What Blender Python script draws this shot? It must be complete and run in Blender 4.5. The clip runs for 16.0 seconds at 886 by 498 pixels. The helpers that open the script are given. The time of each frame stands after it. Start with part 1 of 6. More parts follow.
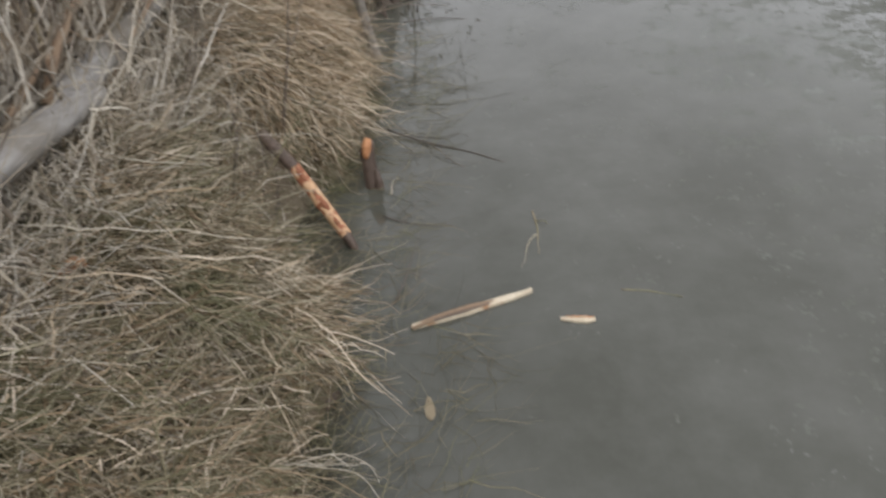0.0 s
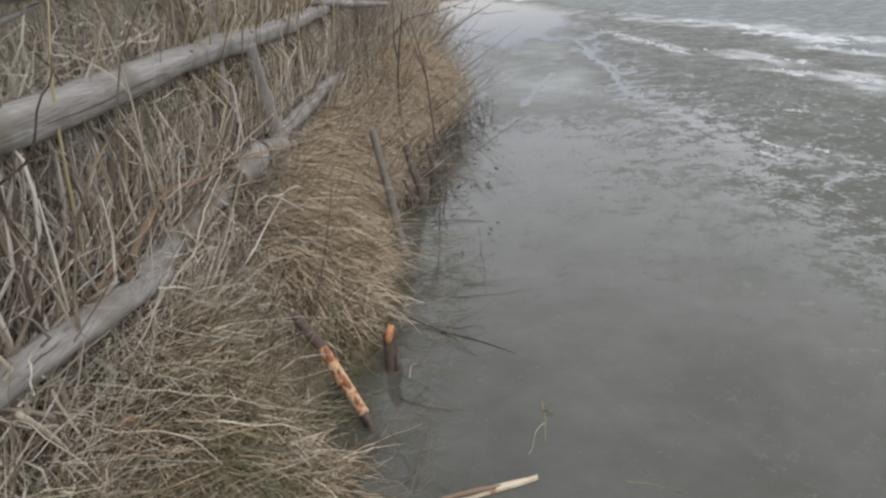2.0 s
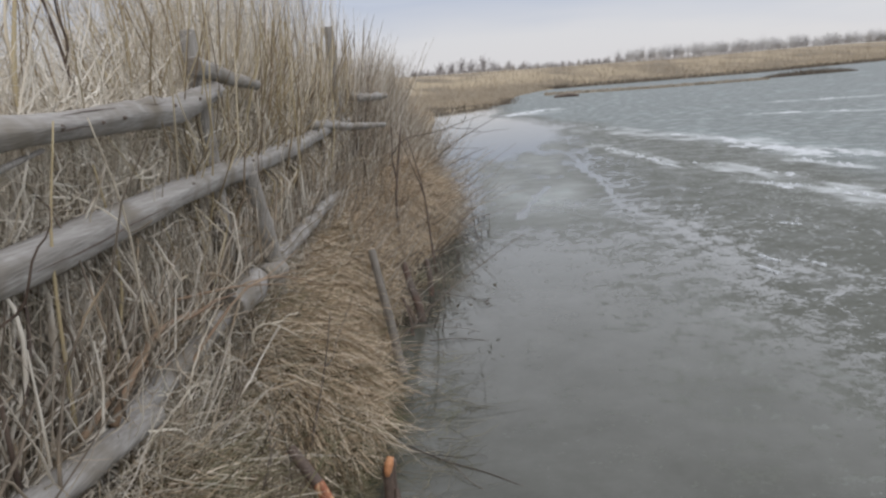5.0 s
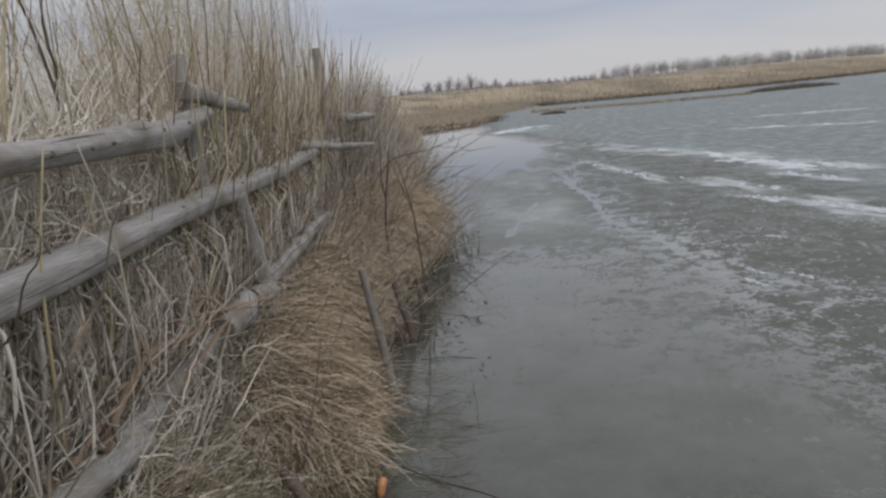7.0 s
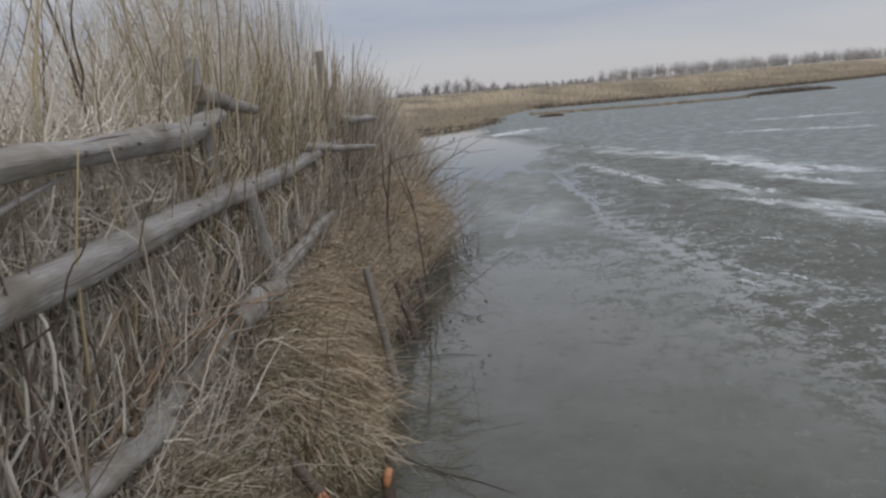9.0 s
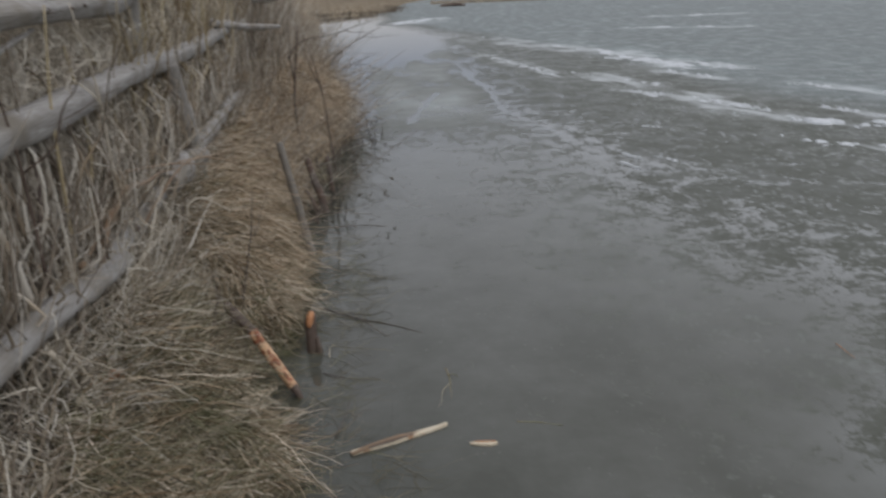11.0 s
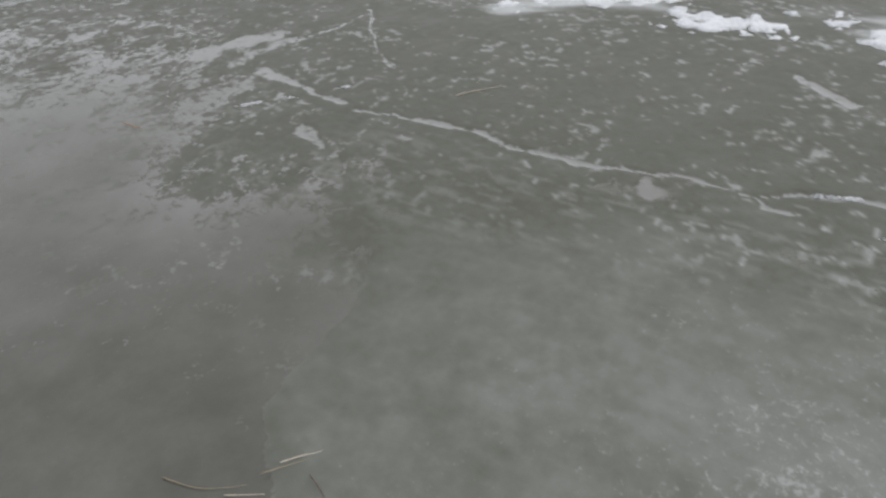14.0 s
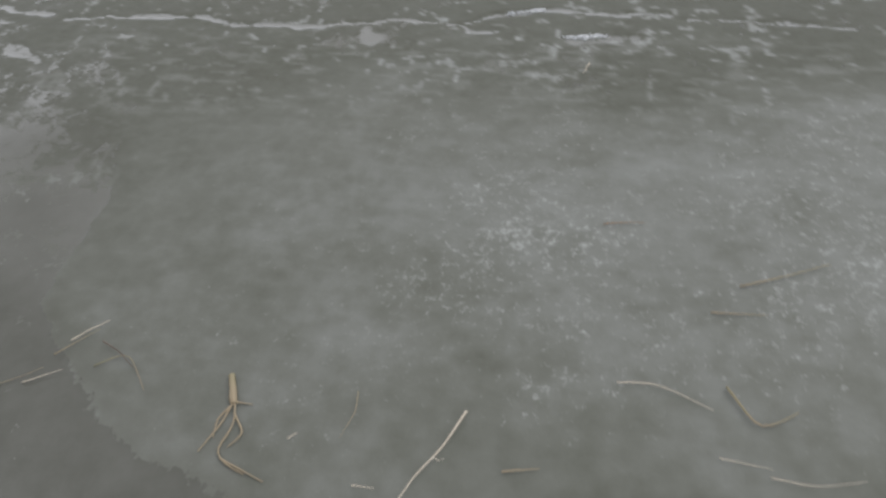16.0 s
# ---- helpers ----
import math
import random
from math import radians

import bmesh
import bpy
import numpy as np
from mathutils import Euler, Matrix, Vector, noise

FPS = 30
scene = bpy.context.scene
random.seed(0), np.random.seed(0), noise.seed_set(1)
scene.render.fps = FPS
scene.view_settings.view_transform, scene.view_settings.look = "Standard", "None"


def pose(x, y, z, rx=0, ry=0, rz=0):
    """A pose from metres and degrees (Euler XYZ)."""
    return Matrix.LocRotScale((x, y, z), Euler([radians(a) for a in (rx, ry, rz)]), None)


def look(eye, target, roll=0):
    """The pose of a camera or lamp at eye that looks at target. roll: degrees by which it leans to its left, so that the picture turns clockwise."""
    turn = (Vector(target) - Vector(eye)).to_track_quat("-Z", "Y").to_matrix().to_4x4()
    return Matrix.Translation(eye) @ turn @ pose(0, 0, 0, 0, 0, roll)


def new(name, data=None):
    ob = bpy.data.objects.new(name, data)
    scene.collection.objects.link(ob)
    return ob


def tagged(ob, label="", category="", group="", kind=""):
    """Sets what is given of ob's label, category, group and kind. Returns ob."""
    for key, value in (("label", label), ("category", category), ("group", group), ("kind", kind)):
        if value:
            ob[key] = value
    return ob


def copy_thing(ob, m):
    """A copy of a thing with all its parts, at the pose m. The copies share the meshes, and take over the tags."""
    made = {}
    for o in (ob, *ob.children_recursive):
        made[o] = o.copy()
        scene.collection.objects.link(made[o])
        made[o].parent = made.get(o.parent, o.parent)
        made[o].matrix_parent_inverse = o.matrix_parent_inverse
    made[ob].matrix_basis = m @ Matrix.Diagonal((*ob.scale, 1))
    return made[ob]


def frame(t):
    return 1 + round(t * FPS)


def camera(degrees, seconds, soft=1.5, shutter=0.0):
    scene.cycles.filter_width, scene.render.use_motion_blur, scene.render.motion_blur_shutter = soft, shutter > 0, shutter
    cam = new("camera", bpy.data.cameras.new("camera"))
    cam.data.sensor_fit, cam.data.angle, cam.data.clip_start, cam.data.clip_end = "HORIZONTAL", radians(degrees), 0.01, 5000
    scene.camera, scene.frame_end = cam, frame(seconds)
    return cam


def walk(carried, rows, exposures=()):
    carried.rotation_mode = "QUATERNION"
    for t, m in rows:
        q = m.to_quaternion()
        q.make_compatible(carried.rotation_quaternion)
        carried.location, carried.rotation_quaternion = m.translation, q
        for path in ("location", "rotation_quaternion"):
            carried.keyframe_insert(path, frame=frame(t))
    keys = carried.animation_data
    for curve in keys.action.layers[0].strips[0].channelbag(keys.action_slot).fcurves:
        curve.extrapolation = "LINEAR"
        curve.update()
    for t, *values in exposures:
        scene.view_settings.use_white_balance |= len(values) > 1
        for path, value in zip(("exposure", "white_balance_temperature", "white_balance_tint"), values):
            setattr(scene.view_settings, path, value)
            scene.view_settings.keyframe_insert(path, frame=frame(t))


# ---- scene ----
cam = camera(63.0, 16.0, soft=2.5, shutter=0.3)
EXPOSURES = [(t, stops, kelvin, 11) for t, stops, kelvin in ((0, 0.66, 6440), (0.5, 0.80, 6420), (1, 0.73, 6400), (1.5, 0.74, 6400), (2, 0.56, 6400), (3.5, 0.59, 6400), (4.5, 0.50, 6320), (7, 0.08, 6240), (10.5, -0.02, 6240), (11.5, 0.09, 6300), (12, 0.19, 6420), (13, 0.33, 6440), (14, 0.50, 6440), (15, 0.53, 6440), (16.0, 0.49, 6440))]
PATH = [
    (0, (0.399, -0.469, 1.487), (0.246, 1.131, 0.297), -6.8),
    (0.5, (0.385, -0.496, 1.534), (0.067, 1.196, 0.516), -5.3),
    (1, (0.398, -0.559, 1.564), (0.111, 1.207, 0.673), -4.1),
    (1.5, (0.422, -0.65, 1.588), (0.203, 1.186, 0.825), -3.3),
    (2, (0.419, -0.667, 1.591), (0.241, 1.186, 0.858), -3.7),
    (2.5, (0.398, -0.626, 1.597), (0.166, 1.228, 0.884), -4.4),
    (3, (0.395, -0.604, 1.598), (0.126, 1.234, 0.859), -5.0),
    (3.5, (0.389, -0.591, 1.599), (0.082, 1.246, 0.871), -5.0),
    (4, (0.389, -0.579, 1.634), (0.091, 1.306, 1.037), -4.2),
    (4.5, (0.4, -0.593, 1.647), (0.215, 1.336, 1.151), -3.3),
    (7, (0.405, -0.615, 1.658), (0.278, 1.339, 1.251), -4.6),
    (7.5, (0.406, -0.614, 1.659), (0.271, 1.339, 1.249), -4.3),
    (8, (0.406, -0.617, 1.66), (0.273, 1.336, 1.254), -4.0),
    (8.2, (0.412, -0.626, 1.656), (0.285, 1.329, 1.256), -4.2),
    (10.3, (0.291, -0.957, 1.683), (0.189, 0.994, 1.255), -4.0),
    (10.5, (0.286, -0.996, 1.668), (0.189, 0.937, 1.161), -2.9),
    (11, (0.323, -1.148, 1.643), (0.463, 0.722, 0.948), -2.1),
    (11.5, (0.412, -1.21, 1.543), (0.775, 0.587, 0.743), -5.8),
    (11.6, (0.408, -1.215, 1.538), (0.854, 0.543, 0.694), -5.2),
    (12, (0.488, -1.225, 1.52), (1.181, 0.413, 0.605), -4.5),
    (12.5, (0.515, -1.194, 1.503), (1.419, 0.277, 0.493), -2.5),
    (13, (0.511, -1.244, 1.502), (1.46, 0.157, 0.437), -1.4),
    (13.5, (0.497, -1.419, 1.493), (1.628, -0.204, 0.377), -3.9),
    (14, (0.433, -1.488, 1.506), (1.778, -0.573, 0.342), -4.0),
    (14.5, (0.374, -1.564, 1.477), (1.749, -0.745, 0.278), -5.0),
    (15, (0.315, -1.639, 1.502), (1.713, -1.028, 0.208), -2.3),
    (15.5, (0.28, -1.72, 1.485), (1.698, -1.197, 0.174), -3.1),
    (16, (0.177, -1.759, 1.465), (1.569, -1.388, 0.077), -5.9),
]
walk(cam, [(t, look(eye, target, roll)) for t, eye, target, roll in PATH], EXPOSURES)

# ---- light: overcast sky ----
world = bpy.data.worlds.new("overcast_sky")
scene.world = world
world.use_nodes = True
wn, wl = world.node_tree.nodes, world.node_tree.links
wn.clear()
w_out = wn.new("ShaderNodeOutputWorld")
w_bg = wn.new("ShaderNodeBackground")
w_sky = wn.new("ShaderNodeTexSky")
w_sky.sky_type = "NISHITA"
w_sky.sun_disc = False
w_sky.sun_elevation = radians(38)
w_sky.sun_rotation = radians(70)
w_co = wn.new("ShaderNodeTexCoord")
w_sep = wn.new("ShaderNodeSeparateXYZ")
w_map = wn.new("ShaderNodeMapping")
w_map.inputs["Scale"].default_value = (1.2, 1.2, 7.0)
w_noise = wn.new("ShaderNodeTexNoise")
w_noise.inputs["Scale"].default_value = 2.2
w_noise.inputs["Detail"].default_value = 5.0
w_off = wn.new("ShaderNodeMath")
w_off.operation = "MULTIPLY_ADD"
w_off.inputs[1].default_value = 0.12
w_ramp = wn.new("ShaderNodeValToRGB")
ramp = w_ramp.color_ramp
ramp.elements[0].position, ramp.elements[0].color = 0.0, (0.55, 0.53, 0.525, 1)
ramp.elements[1].position, ramp.elements[1].color = 1.0, (0.80, 0.80, 0.83, 1)
for p, c in ((0.10, (0.535, 0.525, 0.53, 1)), (0.17, (0.40, 0.425, 0.49, 1)), (0.22, (0.52, 0.535, 0.58, 1)), (0.28, (0.69, 0.70, 0.73, 1)), (0.38, (0.82, 0.825, 0.845, 1)), (0.6, (0.84, 0.84, 0.855, 1))):
    e = ramp.elements.new(p)
    e.color = c
w_dim = wn.new("ShaderNodeVectorMath")
w_dim.operation = "SCALE"
w_dim.inputs["Scale"].default_value = 0.08
w_mix = wn.new("ShaderNodeMix")
w_mix.data_type = "RGBA"
w_mix.inputs["Factor"].default_value = 0.9
wl.new(w_co.outputs["Generated"], w_sep.inputs[0])
wl.new(w_co.outputs["Generated"], w_map.inputs["Vector"])
wl.new(w_map.outputs[0], w_noise.inputs["Vector"])
wl.new(w_noise.outputs["Fac"], w_off.inputs[0])
wl.new(w_sep.outputs["Z"], w_off.inputs[2])
wl.new(w_off.outputs[0], w_ramp.inputs["Fac"])
wl.new(w_sky.outputs[0], w_dim.inputs[0])
wl.new(w_dim.outputs[0], w_mix.inputs["A"])
wl.new(w_ramp.outputs["Color"], w_mix.inputs["B"])
wl.new(w_mix.outputs["Result"], w_bg.inputs["Color"])
w_bg.inputs["Strength"].default_value = 1.0
wl.new(w_bg.outputs[0], w_out.inputs[0])

sun_data = bpy.data.lights.new("sun", "SUN")
sun_data.energy, sun_data.angle, sun_data.color = 0.6, radians(40), (1.0, 0.97, 0.92)
sun = new("sun", sun_data)
sun.matrix_world = look((9, -17, 21), (0, 0, 0))

# ---- materials ----


def material(name, colours, scale=6.0, stretch=(1, 1, 1), rough=0.75, bump=0.3, fine=60.0, spread=0.5, by="none", stain=None, spec=0.3, depth=0.004, rough_var=0.0):
    """Procedural surface. colours: dark to light; by: island or object adds a shift for every piece; stain: (colour, scale, low, high)."""
    m = bpy.data.materials.new(name)
    m.use_nodes = True
    n, l = m.node_tree.nodes, m.node_tree.links
    bsdf = n["Principled BSDF"]
    bsdf.inputs["Specular IOR Level"].default_value = spec
    co = n.new("ShaderNodeTexCoord")
    mp = n.new("ShaderNodeMapping")
    mp.inputs["Scale"].default_value = stretch
    l.new(co.outputs["Object"], mp.inputs["Vector"])
    big = n.new("ShaderNodeTexNoise")
    big.inputs["Scale"].default_value, big.inputs["Detail"].default_value = scale, 4
    small = n.new("ShaderNodeTexNoise")
    small.inputs["Scale"].default_value, small.inputs["Detail"].default_value = fine, 3
    for t in (big, small):
        l.new(mp.outputs[0], t.inputs["Vector"])
    add = n.new("ShaderNodeMath")
    add.operation = "MULTIPLY_ADD"
    add.inputs[1].default_value = 0.5
    l.new(small.outputs["Fac"], add.inputs[0])
    half = n.new("ShaderNodeMath")
    half.operation = "MULTIPLY"
    half.inputs[1].default_value = 0.5
    l.new(big.outputs["Fac"], half.inputs[0])
    l.new(half.outputs[0], add.inputs[2])
    fac = add.outputs[0]
    if by != "none":
        if by == "island":
            rnd = n.new("ShaderNodeNewGeometry").outputs["Random Per Island"]
        else:
            rnd = n.new("ShaderNodeObjectInfo").outputs["Random"]
        mx = n.new("ShaderNodeMix")
        mx.inputs["Factor"].default_value = spread
        l.new(fac, mx.inputs["A"])
        l.new(rnd, mx.inputs["B"])
        fac = mx.outputs["Result"]
    rp = n.new("ShaderNodeValToRGB")
    el = rp.color_ramp.elements
    while len(el) < len(colours):
        el.new(0.5)
    for i, c in enumerate(colours):
        el[i].position = 0.22 + 0.56 * i / (len(colours) - 1)
        el[i].color = (*c, 1)
    l.new(fac, rp.inputs["Fac"])
    colour = rp.outputs["Color"]
    if stain:
        sc, ss, lo, hi = stain
        st = n.new("ShaderNodeTexNoise")
        st.inputs["Scale"].default_value, st.inputs["Detail"].default_value = ss, 3
        l.new(co.outputs["Object"], st.inputs["Vector"])
        mr = n.new("ShaderNodeMapRange")
        mr.inputs["From Min"].default_value, mr.inputs["From Max"].default_value = lo, hi
        l.new(st.outputs["Fac"], mr.inputs["Value"])
        mx2 = n.new("ShaderNodeMix")
        mx2.data_type = "RGBA"
        mx2.inputs["B"].default_value = (*sc, 1)
        l.new(mr.outputs["Result"], mx2.inputs["Factor"])
        l.new(colour, mx2.inputs["A"])
        colour = mx2.outputs["Result"]
    l.new(colour, bsdf.inputs["Base Color"])
    bsdf.inputs["Roughness"].default_value = rough
    if rough_var:
        rr = n.new("ShaderNodeMapRange")
        rr.inputs["From Min"].default_value, rr.inputs["From Max"].default_value = 0.35, 0.65
        rr.inputs["To Min"].default_value, rr.inputs["To Max"].default_value = rough - rough_var, rough + rough_var
        l.new(big.outputs["Fac"], rr.inputs["Value"])
        l.new(rr.outputs["Result"], bsdf.inputs["Roughness"])
    if bump:
        bp = n.new("ShaderNodeBump")
        bp.inputs["Strength"].default_value, bp.inputs["Distance"].default_value = bump, depth
        l.new(add.outputs[0], bp.inputs["Height"])
        l.new(bp.outputs[0], bsdf.inputs["Normal"])
    return m


LOG = material("weathered_log", [(0.16, 0.148, 0.128), (0.33, 0.312, 0.292), (0.52, 0.502, 0.478)], 38, (1, 0.05, 1), 0.85, 0.9, 170, stain=((0.21, 0.185, 0.15), 6, 0.45, 0.68), depth=0.006)
POLE = material("weathered_post", [(0.16, 0.145, 0.125), (0.30, 0.28, 0.255), (0.45, 0.43, 0.40)], 38, (1, 1, 0.05), 0.85, 0.9, 170, depth=0.006)
SNAGBARK = material("snag_bark", [(0.05, 0.04, 0.034), (0.12, 0.095, 0.08), (0.27, 0.24, 0.21)], 20, (1, 1, 0.4), 0.6, 0.7, 90, stain=((0.12, 0.08, 0.062), 9, 0.45, 0.6))
WETPOLE = material("damp_post", [(0.10, 0.088, 0.072), (0.20, 0.18, 0.155), (0.31, 0.285, 0.25)], 38, (1, 1, 0.05), 0.7, 0.9, 170, depth=0.006)
STICK = material("grey_stick", [(0.14, 0.112, 0.085), (0.30, 0.258, 0.205), (0.43, 0.385, 0.325), (0.60, 0.555, 0.48)], 14, (1, 1, 0.15), 0.85, 0.4, 90, 0.7, "object", stain=((0.36, 0.28, 0.19), 6, 0.50, 0.7))
STICKS = material("grey_sticks", [(0.14, 0.112, 0.085), (0.30, 0.258, 0.205), (0.43, 0.385, 0.325), (0.60, 0.555, 0.48)], 14, (1, 1, 0.15), 0.85, 0.4, 90, 0.7, "island", stain=((0.36, 0.28, 0.19), 6, 0.50, 0.7))
SHOOT = material("willow_shoot", [(0.16, 0.115, 0.07), (0.31, 0.235, 0.135), (0.43, 0.355, 0.215), (0.57, 0.495, 0.375)], 9, (1, 1, 0.3), 0.6, 0, 60, 0.8, "island")
REED = material("dry_reed", [(0.36, 0.31, 0.235), (0.60, 0.54, 0.445), (0.78, 0.735, 0.65)], 3, (1, 1, 1), 0.75, 0, 40, 0.65, "island")
STRAW = material("golden_straw", [(0.19, 0.135, 0.08), (0.46, 0.35, 0.23), (0.60, 0.48, 0.34), (0.73, 0.63, 0.50)], 2.2, (1, 1, 1), 0.7, 0, 25, 0.75, "island")
GRASS = material("matted_grass", [(0.07, 0.055, 0.03), (0.20, 0.165, 0.10), (0.31, 0.255, 0.175), (0.52, 0.46, 0.355)], 2.2, (1, 1, 1), 0.75, 0, 25, 0.8, "island", stain=((0.20, 0.20, 0.11), 4.5, 0.45, 0.70))
UNDER = material("dark_undergrowth", [(0.08, 0.07, 0.042), (0.18, 0.158, 0.098), (0.31, 0.27, 0.175)], 4, (1, 1, 1), 0.7, 0, 30, 0.6, "island", stain=((0.17, 0.175, 0.085), 5, 0.5, 0.7))
PALE = material("pale_stalk", [(0.32, 0.27, 0.20), (0.50, 0.44, 0.35), (0.66, 0.61, 0.51)], 8, (1, 1, 1), 0.65, 0, 60, 0.6, "island")
STEM = material("brown_stem", [(0.14, 0.09, 0.06), (0.25, 0.17, 0.11), (0.35, 0.26, 0.18)], 9, (1, 1, 0.3), 0.6, 0, 60, 0.6, "island")
TWIG = material("dark_twig", [(0.04, 0.033, 0.028), (0.10, 0.08, 0.065), (0.2, 0.17, 0.14)], 10, (1, 1, 1), 0.7, 0, 60, 0.6, "island")
MUD = material("bank_soil", [(0.09, 0.072, 0.05), (0.19, 0.155, 0.11), (0.30, 0.25, 0.18)], 3, (1, 1, 1), 0.9, 0.6, 40, stain=((0.38, 0.31, 0.21), 0.15, 0.40, 0.55), depth=0.02)
BARE = material("gnawed_wood", [(0.38, 0.19, 0.10), (0.60, 0.38, 0.22), (0.74, 0.56, 0.38)], 26, (1, 1, 1), 0.6, 0.5, 120, stain=((0.34, 0.13, 0.07), 30, 0.50, 0.58), depth=0.003)
REDBARK = material("red_inner_bark", [(0.16, 0.06, 0.035), (0.30, 0.12, 0.065), (0.42, 0.20, 0.11)], 30, (1, 1, 1), 0.6, 0.5, 120)
CUT = material("fresh_cut_wood", [(0.34, 0.13, 0.06), (0.56, 0.27, 0.13), (0.66, 0.40, 0.22)], 30, (1, 1, 1), 0.6, 0.4, 120)
BARK = material("wet_bark", [(0.05, 0.036, 0.03), (0.12, 0.088, 0.07), (0.22, 0.17, 0.14)], 18, (1, 1, 0.3), 0.5, 0.6, 90)
CHIP = material("pale_chip_wood", [(0.45, 0.36, 0.25), (0.65, 0.56, 0.42), (0.78, 0.71, 0.58)], 20, (1, 1, 1), 0.6, 0.4, 110, stain=((0.40, 0.22, 0.12), 14, 0.55, 0.62))
LEAF = material("dry_leaf", [(0.03, 0.025, 0.02), (0.08, 0.065, 0.045), (0.14, 0.11, 0.07)], 10, by="island")
SNOW = material("wet_snow", [(0.36, 0.38, 0.39), (0.55, 0.57, 0.585), (0.74, 0.755, 0.77)], 7, (1, 1, 1), 0.55, 0.5, 45, depth=0.02)
FIELD = material("far_reed_bed", [(0.29, 0.24, 0.18), (0.38, 0.325, 0.25), (0.46, 0.40, 0.32)], 0.2, (1, 1, 1), 0.9, 0, 2.0, 0.3, "island")
# far trees and brush: distance haze is put into these pale base colours
HAZYTREE = material("hazy_bare_tree", [(0.54, 0.525, 0.52), (0.61, 0.595, 0.585), (0.68, 0.665, 0.65)], 0.5, by="object")
HAZYWOOD = material("hazy_wood", [(0.34, 0.315, 0.315), (0.42, 0.395, 0.39), (0.50, 0.475, 0.465)], 0.5, by="object")


DARKREED = material("dark_reed", [(0.10, 0.08, 0.06), (0.17, 0.14, 0.11), (0.26, 0.215, 0.165)], 0.4, (1, 1, 1), 0.9, 0, 3.0, 0.5, "island")


def water_look(n, l, b, co):
    """Sets up the surface b as murky, nearly still water."""
    b.inputs["Roughness"].default_value = 0.03
    b.inputs["IOR"].default_value = 1.41
    big = n.new("ShaderNodeTexNoise")
    big.inputs["Scale"].default_value, big.inputs["Detail"].default_value, big.inputs["Roughness"].default_value = 1.9, 10, 0.7
    l.new(co.outputs["Object"], big.inputs["Vector"])
    rp = n.new("ShaderNodeValToRGB")
    rp.color_ramp.elements[0].position, rp.color_ramp.elements[0].color = 0.38, (0.067, 0.0685, 0.054, 1)
    rp.color_ramp.elements[1].position, rp.color_ramp.elements[1].color = 0.64, (0.105, 0.1065, 0.092, 1)
    l.new(big.outputs["Fac"], rp.inputs["Fac"])
    l.new(rp.outputs["Color"], b.inputs["Base Color"])
    rip = n.new("ShaderNodeTexNoise")
    rip.inputs["Scale"].default_value, rip.inputs["Detail"].default_value = 5.0, 2
    l.new(co.outputs["Object"], rip.inputs["Vector"])
    bp = n.new("ShaderNodeBump")
    bp.inputs["Strength"].default_value, bp.inputs["Distance"].default_value = 0.12, 0.006
    l.new(rip.outputs["Fac"], bp.inputs["Height"])
    l.new(bp.outputs[0], b.inputs["Normal"])


def water_material():
    m = bpy.data.materials.new("murky_water")
    m.use_nodes = True
    n, l = m.node_tree.nodes, m.node_tree.links
    water_look(n, l, n["Principled BSDF"], n.new("ShaderNodeTexCoord"))
    return m


